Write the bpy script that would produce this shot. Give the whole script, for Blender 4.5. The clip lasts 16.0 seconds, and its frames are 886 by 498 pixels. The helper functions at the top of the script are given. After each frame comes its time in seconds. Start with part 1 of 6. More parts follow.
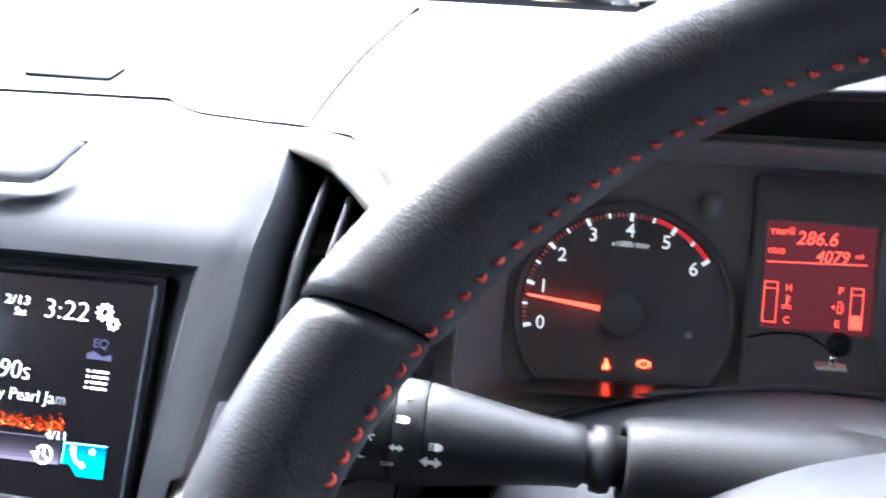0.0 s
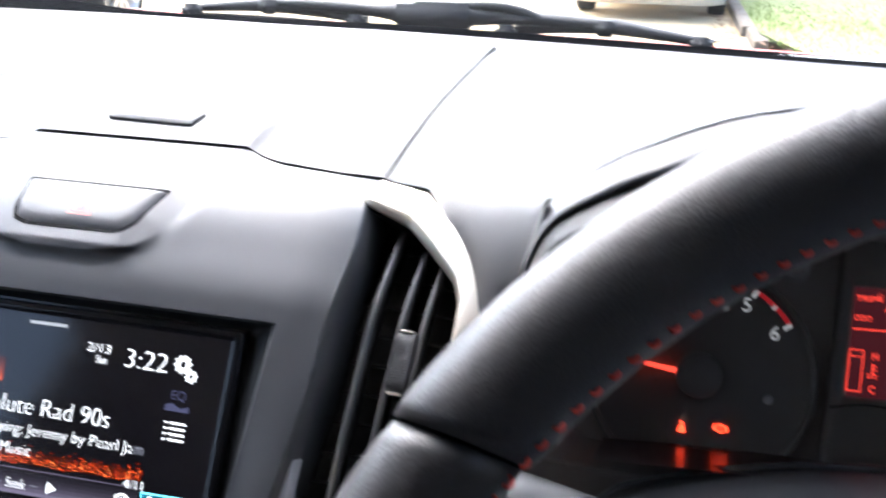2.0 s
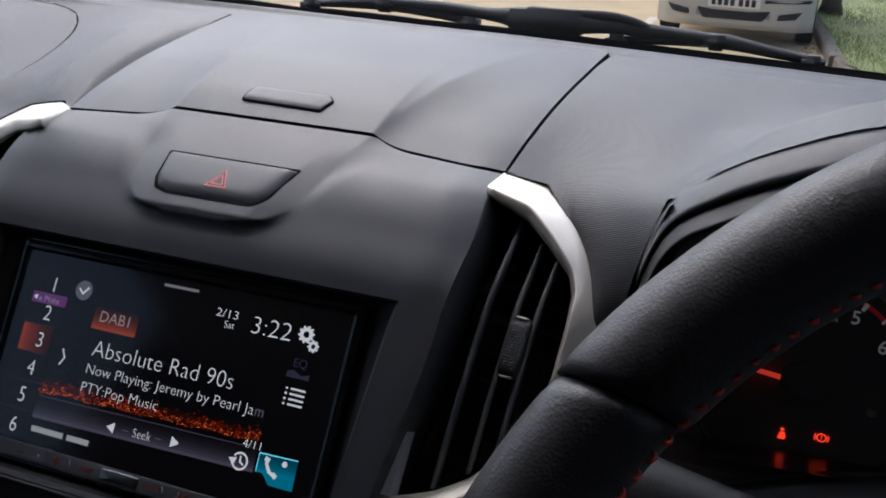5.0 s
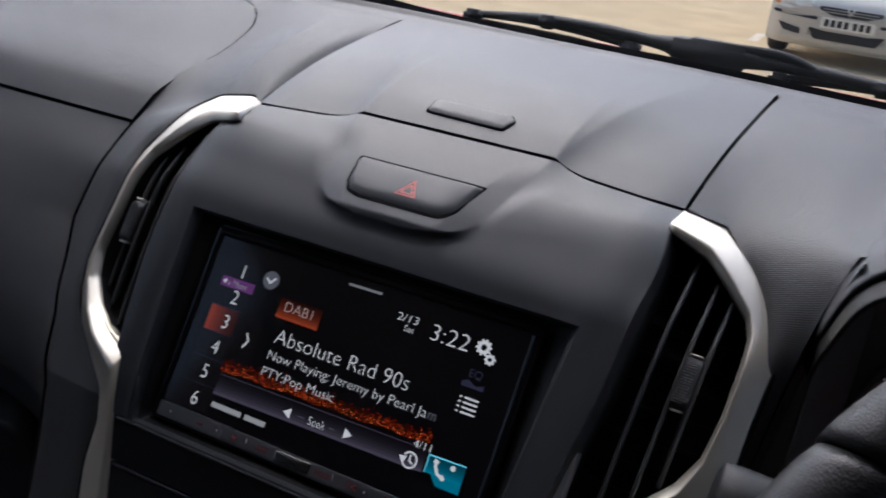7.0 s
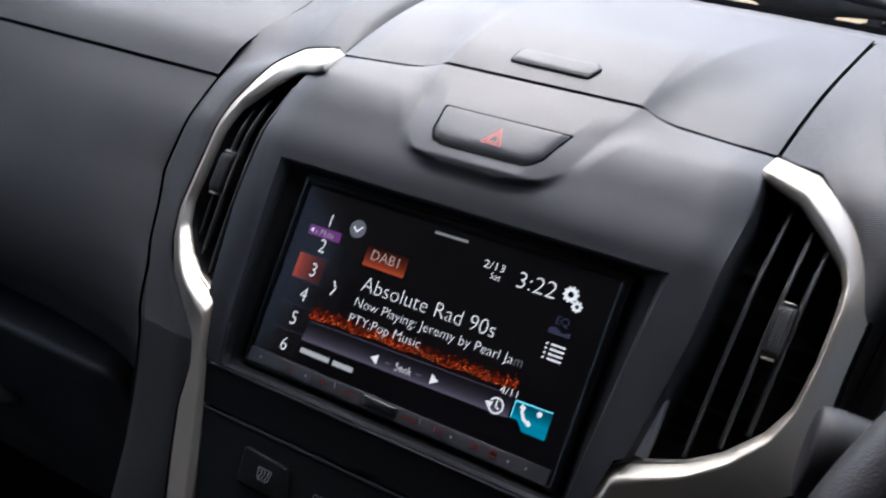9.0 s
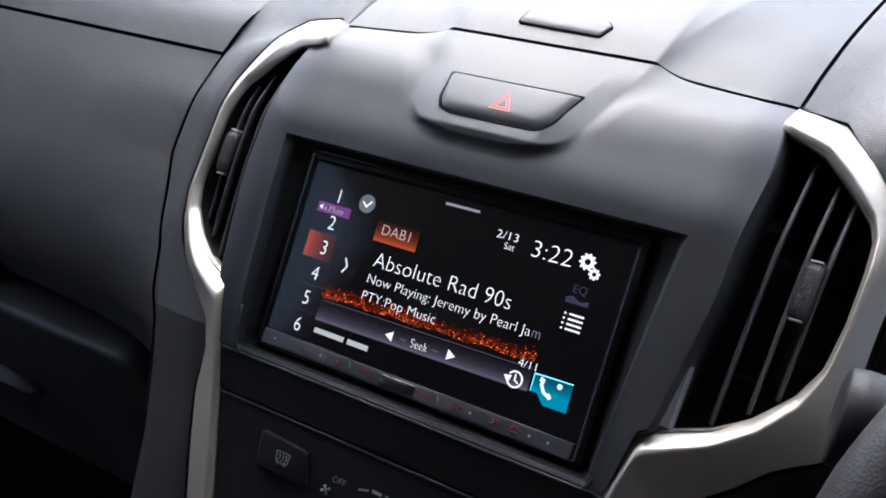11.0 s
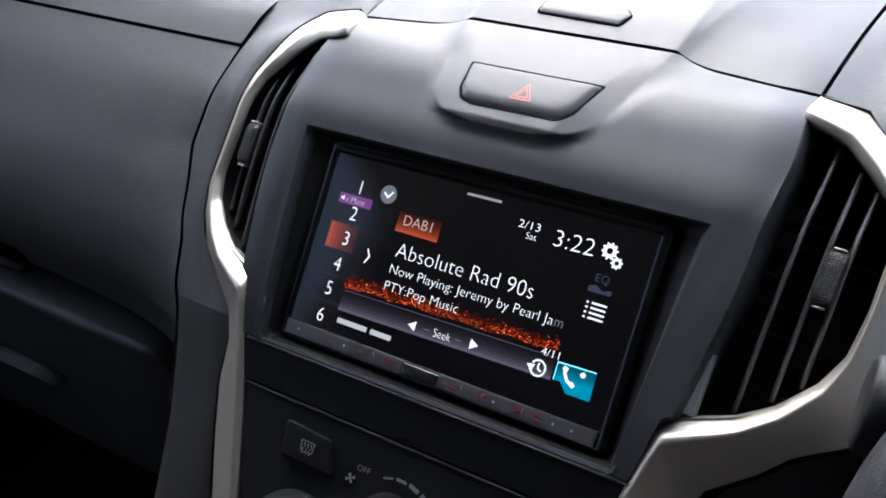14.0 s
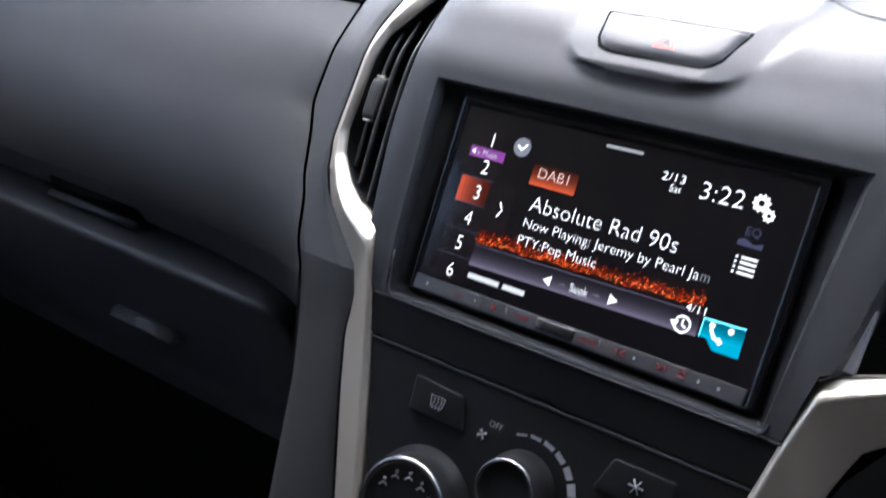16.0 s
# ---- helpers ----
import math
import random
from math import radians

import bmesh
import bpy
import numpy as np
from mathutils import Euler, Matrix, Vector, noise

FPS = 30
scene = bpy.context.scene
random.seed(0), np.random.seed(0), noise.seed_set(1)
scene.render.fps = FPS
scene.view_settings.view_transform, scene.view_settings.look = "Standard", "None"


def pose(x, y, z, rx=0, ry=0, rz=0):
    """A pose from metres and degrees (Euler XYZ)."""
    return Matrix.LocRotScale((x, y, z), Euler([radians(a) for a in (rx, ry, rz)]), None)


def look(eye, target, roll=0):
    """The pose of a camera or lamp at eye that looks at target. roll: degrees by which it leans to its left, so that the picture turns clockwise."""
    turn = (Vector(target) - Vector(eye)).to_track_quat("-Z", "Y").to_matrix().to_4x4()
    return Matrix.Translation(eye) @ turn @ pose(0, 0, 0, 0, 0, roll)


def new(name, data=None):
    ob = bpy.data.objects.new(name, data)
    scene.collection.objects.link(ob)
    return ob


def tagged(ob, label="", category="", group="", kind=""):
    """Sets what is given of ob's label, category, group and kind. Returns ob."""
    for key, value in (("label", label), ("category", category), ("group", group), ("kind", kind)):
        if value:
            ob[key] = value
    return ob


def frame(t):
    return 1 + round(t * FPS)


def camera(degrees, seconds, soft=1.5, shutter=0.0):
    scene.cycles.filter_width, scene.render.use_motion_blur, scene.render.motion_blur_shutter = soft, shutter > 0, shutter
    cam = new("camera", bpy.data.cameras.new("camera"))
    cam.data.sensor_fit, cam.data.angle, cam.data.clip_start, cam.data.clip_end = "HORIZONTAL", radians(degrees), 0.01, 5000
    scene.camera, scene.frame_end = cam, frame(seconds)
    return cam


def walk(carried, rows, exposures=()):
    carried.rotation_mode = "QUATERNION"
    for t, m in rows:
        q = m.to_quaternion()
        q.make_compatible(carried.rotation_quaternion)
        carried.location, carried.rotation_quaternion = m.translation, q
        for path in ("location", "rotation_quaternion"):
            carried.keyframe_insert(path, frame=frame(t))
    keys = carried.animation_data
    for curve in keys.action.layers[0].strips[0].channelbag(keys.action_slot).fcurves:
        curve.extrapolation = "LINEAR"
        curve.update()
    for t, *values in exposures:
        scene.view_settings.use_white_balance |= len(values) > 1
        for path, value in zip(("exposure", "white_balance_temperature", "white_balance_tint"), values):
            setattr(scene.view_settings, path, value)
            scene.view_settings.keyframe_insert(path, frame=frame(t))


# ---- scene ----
cam = camera(49.6, 16.0, soft=1.8, shutter=0.5)
PATH = [
    (0, (0.275, -0.303, 1.313), (-0.109, 1.526, 0.6), 0.5),
    (0.5, (0.269, -0.312, 1.32), (-0.169, 1.513, 0.631), 0.4),
    (1, (0.29, -0.305, 1.315), (-0.15, 1.503, 0.581), -1.3),
    (1.5, (0.283, -0.298, 1.318), (-0.14, 1.509, 0.573), -0.8),
    (2, (0.265, -0.294, 1.335), (-0.238, 1.506, 0.622), 0.5),
    (2.5, (0.255, -0.306, 1.352), (-0.394, 1.449, 0.645), 0.6),
    (3, (0.253, -0.312, 1.352), (-0.425, 1.444, 0.676), 1.1),
    (3.5, (0.253, -0.314, 1.353), (-0.442, 1.431, 0.667), 1.1),
    (3.7, (0.254, -0.314, 1.346), (-0.472, 1.423, 0.669), 0.3),
    (5.8, (0.23, -0.331, 1.33), (-0.357, 1.447, 0.627), 4.2),
    (6, (0.219, -0.335, 1.345), (-0.432, 1.407, 0.608), 6.0),
    (6.5, (0.209, -0.338, 1.337), (-0.505, 1.406, 0.667), 6.3),
    (7, (0.207, -0.35, 1.345), (-0.564, 1.349, 0.624), 7.2),
    (7.5, (0.241, -0.354, 1.347), (-0.674, 1.294, 0.677), 6.9),
    (8, (0.236, -0.363, 1.35), (-0.64, 1.241, 0.537), 2.8),
    (8.5, (0.221, -0.357, 1.347), (-0.69, 1.254, 0.587), 2.8),
    (9, (0.203, -0.357, 1.336), (-0.676, 1.252, 0.537), 5.7),
    (9.5, (0.193, -0.355, 1.33), (-0.692, 1.217, 0.465), 5.3),
    (10, (0.203, -0.347, 1.331), (-0.713, 1.218, 0.488), 4.3),
    (10.2, (0.205, -0.34, 1.328), (-0.718, 1.214, 0.473), 3.4),
    (12.5, (0.204, -0.347, 1.337), (-0.716, 1.209, 0.482), 2.0),
    (13, (0.203, -0.348, 1.334), (-0.724, 1.201, 0.473), 2.0),
    (13.5, (0.203, -0.346, 1.333), (-0.728, 1.193, 0.461), 1.8),
    (14, (0.201, -0.346, 1.333), (-0.73, 1.19, 0.453), 1.7),
    (14.5, (0.199, -0.348, 1.337), (-0.74, 1.184, 0.459), 1.5),
    (15, (0.2, -0.349, 1.337), (-0.742, 1.176, 0.448), 0.7),
    (15.5, (0.176, -0.368, 1.332), (-0.817, 1.139, 0.469), 1.1),
    (16, (0.174, -0.362, 1.315), (-0.866, 1.082, 0.404), 0.4),
]
walk(cam, [(t, look(e, a, r)) for t, e, a, r in PATH], exposures=[
    (0.0, 4.4, 5600, 9), (.5, 4.1, 5600, 9), (1.0, 4.0, 5600, 9), (1.6, 3.75, 5650, 9), (2.1, 2.75, 5850, 10), (2.6, 1.5, 5750, 10), (3.2, .42, 5750, 11), (3.7, .0, 5750, 12),
    (5.8, .75, 5800, 12), (6.3, .62, 5800, 12), (7.0, .50, 5800, 12), (7.5, .80, 5800, 11), (8.0, 1.3, 5800, 11), (8.5, 1.25, 5800, 11), (9.0, 1.3, 5780, 11), (9.5, 1.65, 5750, 10), (12.5, 1.75, 5750, 10), (14.5, 1.83, 5750, 10), (15.1, 1.82, 5750, 10), (15.5, 1.9, 5750, 10), (16.0, 2.5, 5750, 10)])

# ---- daylight ----
world = bpy.data.worlds.new("sky")
scene.world = world
world.use_nodes = True
wt = world.node_tree
sky = wt.nodes.new("ShaderNodeTexSky")
sky.sky_type, sky.sun_disc = "NISHITA", False
sky.sun_elevation, sky.sun_rotation = radians(49), radians(-34)
sky.air_density, sky.dust_density, sky.ozone_density = 0.75, 4.0, 0.6
wt.links.new(sky.outputs["Color"], wt.nodes["Background"].inputs["Color"])
wt.nodes["Background"].inputs["Strength"].default_value = 0.15
sun = new("sun", bpy.data.lights.new("sun", "SUN"))
sun.data.energy, sun.data.angle, sun.data.color = 1.3, radians(90), (0.98, 0.97, 1.0)
sun.matrix_basis = look((-0.85, 1.25, 1.75), (0, 0, 0))

# ---- materials ----
def mat(name, base, rough=0.5, metal=0.0, var=0.15, vscale=6.0, grain=0.0, gscale=900.0, detail=2.0, emit=0.0, coat=0.0, spec=0.5):
    """Plain surface with two scales of variation: broad tone and roughness, fine relief."""
    m = bpy.data.materials.new(name)
    m.use_nodes = True
    nt = m.node_tree
    b = nt.nodes["Principled BSDF"]
    b.inputs["Roughness"].default_value = rough
    b.inputs["Metallic"].default_value = metal
    b.inputs["Specular IOR Level"].default_value = spec
    b.inputs["Coat Weight"].default_value = coat
    tc = nt.nodes.new("ShaderNodeTexCoord")
    n1 = nt.nodes.new("ShaderNodeTexNoise")
    n1.inputs["Scale"].default_value, n1.inputs["Detail"].default_value = vscale, 5
    nt.links.new(tc.outputs["Object"], n1.inputs["Vector"])
    mix = nt.nodes.new("ShaderNodeMix")
    mix.data_type = "RGBA"
    mix.inputs[6].default_value = (*[c * (1 - var) for c in base], 1)
    mix.inputs[7].default_value = (*[min(1, c * (1 + var)) for c in base], 1)
    nt.links.new(n1.outputs["Fac"], mix.inputs[0])
    nt.links.new(mix.outputs[2], b.inputs["Base Color"])
    mr = nt.nodes.new("ShaderNodeMapRange")
    mr.inputs["To Min"].default_value, mr.inputs["To Max"].default_value = max(0, rough - 0.07), min(1, rough + 0.07)
    nt.links.new(n1.outputs["Fac"], mr.inputs["Value"])
    nt.links.new(mr.outputs["Result"], b.inputs["Roughness"])
    if grain:
        n2 = nt.nodes.new("ShaderNodeTexNoise")
        n2.inputs["Scale"].default_value, n2.inputs["Detail"].default_value = gscale, detail
        nt.links.new(tc.outputs["Object"], n2.inputs["Vector"])
        bp = nt.nodes.new("ShaderNodeBump")
        bp.inputs["Strength"].default_value, bp.inputs["Distance"].default_value = grain, 0.0006
        nt.links.new(n2.outputs["Fac"], bp.inputs["Height"])
        nt.links.new(bp.outputs["Normal"], b.inputs["Normal"])
    if emit:
        b.inputs["Emission Color"].default_value = (*base, 1)
        b.inputs["Emission Strength"].default_value = emit
    return m


def leather(name, base, rough, scale, depth, spec=0.5, ribs=0.0):
    """Grained skin; ribs adds fine cross lines, 1.4 mm apart."""
    m = mat(name, base, rough, var=0.2, vscale=20, spec=spec)
    nt = m.node_tree
    tc = nt.nodes["Texture Coordinate"]

    def math_node(op, a, b):
        n = nt.nodes.new("ShaderNodeMath")
        n.operation = op
        for i, q in enumerate((a, b)):
            if isinstance(q, (int, float)):
                n.inputs[i].default_value = q
            else:
                nt.links.new(q, n.inputs[i])
        return n.outputs[0]
    v = nt.nodes.new("ShaderNodeTexVoronoi")
    v.inputs["Scale"].default_value = scale
    nt.links.new(tc.outputs["Object"], v.inputs["Vector"])
    n = nt.nodes.new("ShaderNodeTexNoise")
    n.inputs["Scale"].default_value = scale * 0.35
    nt.links.new(tc.outputs["Object"], n.inputs["Vector"])
    height = math_node("ADD", v.outputs["Distance"], n.outputs["Fac"])
    if ribs:
        sp = nt.nodes.new("ShaderNodeSeparateXYZ")
        nt.links.new(tc.outputs["Object"], sp.inputs[0])
        run = math_node("ADD", math_node("ADD", sp.outputs[1], sp.outputs[2]), math_node("MULTIPLY", n.outputs["Fac"], 0.0007))
        wave = math_node("SINE", math_node("MULTIPLY", run, 4500.0), 0.0)
        height = math_node("ADD", math_node("MULTIPLY", height, 0.6), math_node("MULTIPLY", wave, ribs))
    bp = nt.nodes.new("ShaderNodeBump")
    bp.inputs["Strength"].default_value, bp.inputs["Distance"].default_value = depth, 0.001
    nt.links.new(height, bp.inputs["Height"])
    nt.links.new(bp.outputs["Normal"], nt.nodes["Principled BSDF"].inputs["Normal"])
    return m


def glass(name, tint=(1, 1, 1), rough=0.0):
    m = bpy.data.materials.new(name)
    m.use_nodes = True
    b = m.node_tree.nodes["Principled BSDF"]
    b.inputs["Base Color"].default_value = (*tint, 1)
    b.inputs["Transmission Weight"].default_value = 1
    b.inputs["Roughness"].default_value = rough
    b.inputs["IOR"].default_value = 1.45
    return m


SOFT = mat("soft_dash_plastic", (0.0325, 0.0335, 0.0365), 0.46, grain=0.14, gscale=2600, var=0.1, spec=.46)
TEXT = leather("grained_dash_skin", (0.040, 0.038, 0.038), 0.48, 1300, 0.22, .50, .42)
SEAM = mat("shadow_gap_rubber", (0.004, 0.004, 0.0045), 0.85, spec=.05)
DARK = mat("matt_black_plastic", (0.0085, 0.0080, 0.0082), 0.52, grain=0.2, gscale=1500, spec=.28)
GLOSS = mat("piano_black_plastic", (0.006, 0.006, 0.007), 0.16)
SATIN = mat("satin_silver_paint", (0.76, 0.69, 0.575), 0.38, 0.85, grain=0.15, gscale=3000, var=0.05)
HIDE = leather("black_leather", (0.0112, 0.0102, 0.0112), 0.45, 1350, 0.12, .46)
THREAD = mat("red_thread", (0.55, 0.06, 0.04), 0.7)
VENT = mat("vent_plastic", (0.026, 0.025, 0.025), 0.42, spec=.5)
RUBBER = mat("wiper_rubber", (0.022, 0.021, 0.020), 0.58, spec=.30, grain=.4, gscale=500, var=.3, vscale=40)
REDPAINT = mat("red_bonnet_paint", (0.50, 0.060, 0.035), 0.48, coat=.1, var=.55, vscale=90, grain=1.0, gscale=150, spec=.5)
LINING = mat("cabin_lining", (0.34, 0.31, 0.275), 0.9)
LINDARK = mat("dark_cabin_trim", (0.070, 0.062, 0.058), 0.8)
GLASS = glass("windscreen_glass", (0.96, 0.98, 0.97))

# ---- mesh helpers ----
TH, ZC = radians(30), 1.12
SN, CS = math.sin(TH), math.cos(TH)


def face(u, v, w=0.0):
    """World place of a point of the centre stack: right, up along the stack, out of it."""
    return Vector((u, v * SN - w * CS, ZC + v * CS + w * SN))


def smooth(a, b, x):
    x = min(1.0, max(0.0, (x - a) / (b - a)))
    return x * x * (3 - 2 * x)


def curve(xs, ys):
    """Smooth monotone curve through points."""
    n = len(xs)
    d = [(ys[i + 1] - ys[i]) / (xs[i + 1] - xs[i]) for i in range(n - 1)]
    m = [d[0]] + [0 if d[i - 1] * d[i] <= 0 else 2 * d[i - 1] * d[i] / (d[i - 1] + d[i]) for i in range(1, n - 1)] + [d[-1]]

    def f(x):
        if x <= xs[0]:
            return ys[0] + m[0] * (x - xs[0])
        if x >= xs[-1]:
            return ys[-1] + m[-1] * (x - xs[-1])
        i = max(k for k in range(n - 1) if xs[k] <= x)
        h = xs[i + 1] - xs[i]
        t = (x - xs[i]) / h
        return ((1 + 2 * t) * (1 - t) ** 2 * ys[i] + t * (1 - t) ** 2 * h * m[i] + t * t * (3 - 2 * t) * ys[i + 1] + t * t * (t - 1) * h * m[i + 1])
    return f


def link(name, bm, material, parent=None, label="", smoothed=True, recalc=False):
    if recalc:
        bmesh.ops.recalc_face_normals(bm, faces=bm.faces)
    me = bpy.data.meshes.new(name)
    bm.to_mesh(me)
    bm.free()
    if smoothed:
        me.polygons.foreach_set("use_smooth", [True] * len(me.polygons))
    me.materials.append(material)
    ob = new(name, me)
    if parent:
        ob.parent = parent
    if label:
        ob["label"] = label
    return ob


def part(name, bm, material, parent, label="", smoothed=True, recalc=False):
    return link(name, bm, material, parent, label, smoothed, recalc)


def thing(name, label, category, group="", kind=""):
    return tagged(new(name), label, category, group, kind)


def sheet(bm, fn, us, vs, flip=False):
    """A grid of quads with places fn(u, v)."""
    rows = [[bm.verts.new(fn(u, v)) for u in us] for v in vs]
    for j in range(len(vs) - 1):
        for i in range(len(us) - 1):
            q = [rows[j][i], rows[j][i + 1], rows[j + 1][i + 1], rows[j + 1][i]]
            bm.faces.new(q[::-1] if flip else q)
    return rows


def span(a, b, n):
    return [a + (b - a) * i / n for i in range(n + 1)]


def weld(bm, d=0.0002):
    bmesh.ops.remove_doubles(bm, verts=bm.verts, dist=d)
    return bm


def box(bm, c, s, m=None, bevel=0.0):
    made = bmesh.ops.create_cube(bm, size=1)["verts"]
    for v in made:
        v.co = Vector((v.co.x * s[0], v.co.y * s[1], v.co.z * s[2])) + Vector(c)
    if bevel:
        ed = list({e for v in made for e in v.link_edges})
        r = bmesh.ops.bevel(bm, geom=ed, offset=bevel, segments=2, affect="EDGES", clamp_overlap=True)
        made = list({v for f in r["faces"] for v in f.verts} | {v for v in made if v.is_valid})
    if m:
        for v in made:
            v.co = m @ v.co
    return made


def tube(bm, pts, rad, seg=10, cap=True, squash=None):
    """A round bar along points; rad is a number or a list."""
    pts = [Vector(p) for p in pts]
    rings = []
    up = Vector((0, 0, 1))
    for i, p in enumerate(pts):
        d = (pts[min(i + 1, len(pts) - 1)] - pts[max(i - 1, 0)]).normalized()
        a = d.cross(up if abs(d.dot(up)) < 0.95 else Vector((1, 0, 0))).normalized()
        b = a.cross(d)
        r = rad[i] if isinstance(rad, (list, tuple)) else rad
        sx, sy = squash or (1, 1)
        rings.append([bm.verts.new(p + a * (r * sx * math.cos(k * 2 * math.pi / seg)) + b * (r * sy * math.sin(k * 2 * math.pi / seg))) for k in range(seg)])
    for i in range(len(rings) - 1):
        for k in range(seg):
            bm.faces.new((rings[i][k], rings[i][(k + 1) % seg], rings[i + 1][(k + 1) % seg], rings[i + 1][k]))
    if cap:
        bm.faces.new(rings[0][::-1])
        bm.faces.new(rings[-1])


def loft(bm, rings, closed=True, caps=False):
    vs = [[bm.verts.new(p) for p in r] for r in rings]
    for i in range(len(vs) - 1):
        n = len(vs[i])
        for k in range(n if closed else n - 1):
            bm.faces.new((vs[i][k], vs[i][(k + 1) % n], vs[i + 1][(k + 1) % n], vs[i + 1][k]))
    if caps:
        bm.faces.new(vs[0][::-1])
        bm.faces.new(vs[-1])
    return vs


def slab(bm, outline, place, depth):
    """A plate with an outline of (a, b) pairs; place(a, b, h) gives its points, h from 0 (front) to -depth."""
    f = [bm.verts.new(place(a, b, 0)) for a, b in outline]
    g = [bm.verts.new(place(a, b, -depth)) for a, b in outline]
    bm.faces.new(f)
    bm.faces.new(g[::-1])
    n = len(f)
    for i in range(n):
        bm.faces.new((f[i], g[i], g[(i + 1) % n], f[(i + 1) % n]))


# ---- shapes of the dashboard ----
side_w = curve([-.30, -.10, -.03, 0, .06, .085, .1086, .127, .145], [.0, .004, .010, .0088, .0042, -.0045, -.0165, -.038, -.066])
mid_w = curve([-.30, -.10, -.03, 0, .06, .085, .107, .1365, .157], [.0, .004, .010, .0088, .0042, -.0065, -.0190, -.042, -.064])
side_z = curve([.0965, .13, .18, .285], [1.211, 1.220, 1.230, 1.243])
mid_z = curve([.104, .131, .18, .285], [1.2165, 1.2266, 1.2368, 1.2440])


def fall(u):
    d = max(0.0, abs(u) - .11)
    return -.40 * (math.sqrt(d * d + .000225) - .015)


pad_half = curve([.0750, .0765, .0790, .083, .0875, .097, .115, .137, .16], [.0170, .0262, .0340, .0400, .0440, .0480, .0525, .0580, .064])
PAD_V = np.concatenate([np.full(20, .0750), np.linspace(.0750, .0900, 40), np.linspace(.0905, .1600, 60)])
PAD_A = np.concatenate([np.linspace(0, .0168, 20), [pad_half(v) for v in PAD_V[20:]]])


def pad_out(a, v):
    """How far a point lies outside the pad's outline; 0 inside."""
    if v > .0750 and a < pad_half(v):
        return 0.0
    return float(np.hypot(PAD_A - a, PAD_V - v).min())


def flank(d, foot, rest, share):
    """0 on the raised middle, 1 on the sides: a crisp shoulder, a hollow foot, then an even slope."""
    if d <= 0:
        return 0.0
    e = min(1.0, d / foot)
    return (1 - share) * (1 - (1 - e) ** 2.2) + share * min(1.0, d / rest)


def stack_w(u, v):
    """Height of the centre stack: sides, and the raised middle that runs down to the pad of the hazard switch."""
    a = abs(u + .0015)
    out = side_w(v) + fall(u)
    if v < .055 or a > .112:
        return out
    d = pad_out(a, v)
    k = 1 - flank(d, .0075 + .0155 * smooth(.090, .134, v), .112 - pad_half(max(v, .0750)), .50 * smooth(.090, .134, v))
    proud = .0062 * (1 - smooth(.076, .136, v))
    lean = .20 * max(0.0, a - (.0362 + .36 * (v - .1066))) * (1 - smooth(.108, .128, v))
    lip = .0016 * (1 - smooth(.0745, .0790, v))
    return out + (mid_w(v) - side_w(v) + proud - lean - lip) * k


def seam_v(u):
    return .127 + .0095 * (1 - flank(abs(u + .0015) - .0580, .0225, .052, .5))


def lid_place(u, s):
    """Top lid: u from -1 to 1 across, s from the seam (0) to the far edge (1)."""
    un = u * .1275
    v = seam_v(un) + .0017
    p = face(un, v, stack_w(un, v))
    y = p.y + (.285 - p.y) * s
    edge = .0580 + .20 * (y - .107)
    k = 1 - flank(abs(un + .0015) - edge, .0225 + .34 * max(0.0, y - .125), .127 - edge, .5)
    z = side_z(y) * (1 - k) + mid_z(y) * k
    z += (p.z - (side_z(p.y) * (1 - k) + mid_z(p.y) * k)) * (1 - s) ** 3
    return Vector((u * (.1265 + .0090 * s), y, z))

# ---- the place: ground, road edge, cabin shell ----
ASPHALT = mat("pale_worn_asphalt", (0.51, 0.39, 0.225), 0.95, var=0.28, vscale=1.6, grain=0.8, gscale=60, spec=.15)
GRASS = mat("grass", (0.22, 0.24, 0.075), 0.9, var=0.5, vscale=2, grain=1.0, gscale=60)
KERB = mat("kerb_concrete", (0.15, 0.125, 0.095), 0.9, var=0.35, vscale=7, grain=0.4, gscale=90)
WHITE = mat("road_paint", (0.60, 0.53, 0.41), 0.9, var=0.45, vscale=11)
YELLOW = mat("yellow_road_paint", (0.72, 0.55, 0.22), 0.8, var=0.3, vscale=5)
LEAF = mat("fallen_leaves", (0.20, 0.105, 0.05), 0.8, var=0.4, vscale=8)
BLADE = mat("grass_blades", (0.22, 0.27, 0.075), 0.8, var=0.4, vscale=2)
BARK = mat("bark", (0.09, 0.065, 0.045), 0.95, var=0.4, vscale=9, grain=1.0, gscale=60)
CROWN = mat("tree_leaves", (0.10, 0.10, 0.03), 0.7, var=0.4, vscale=3)

bm = bmesh.new()
sheet(bm, lambda u, v: Vector((u, v, 0)), span(-1500, 1500, 6), span(-1500, 1500, 6))
tagged(link("ground", bm, ASPHALT), "pale worn tan asphalt of a car park", "ground", kind="structure")


def kerb_x(y):
    return .56 - .061 * (y - 8.19) + .30 * max(0.0, 8.7 - y) ** 1.5


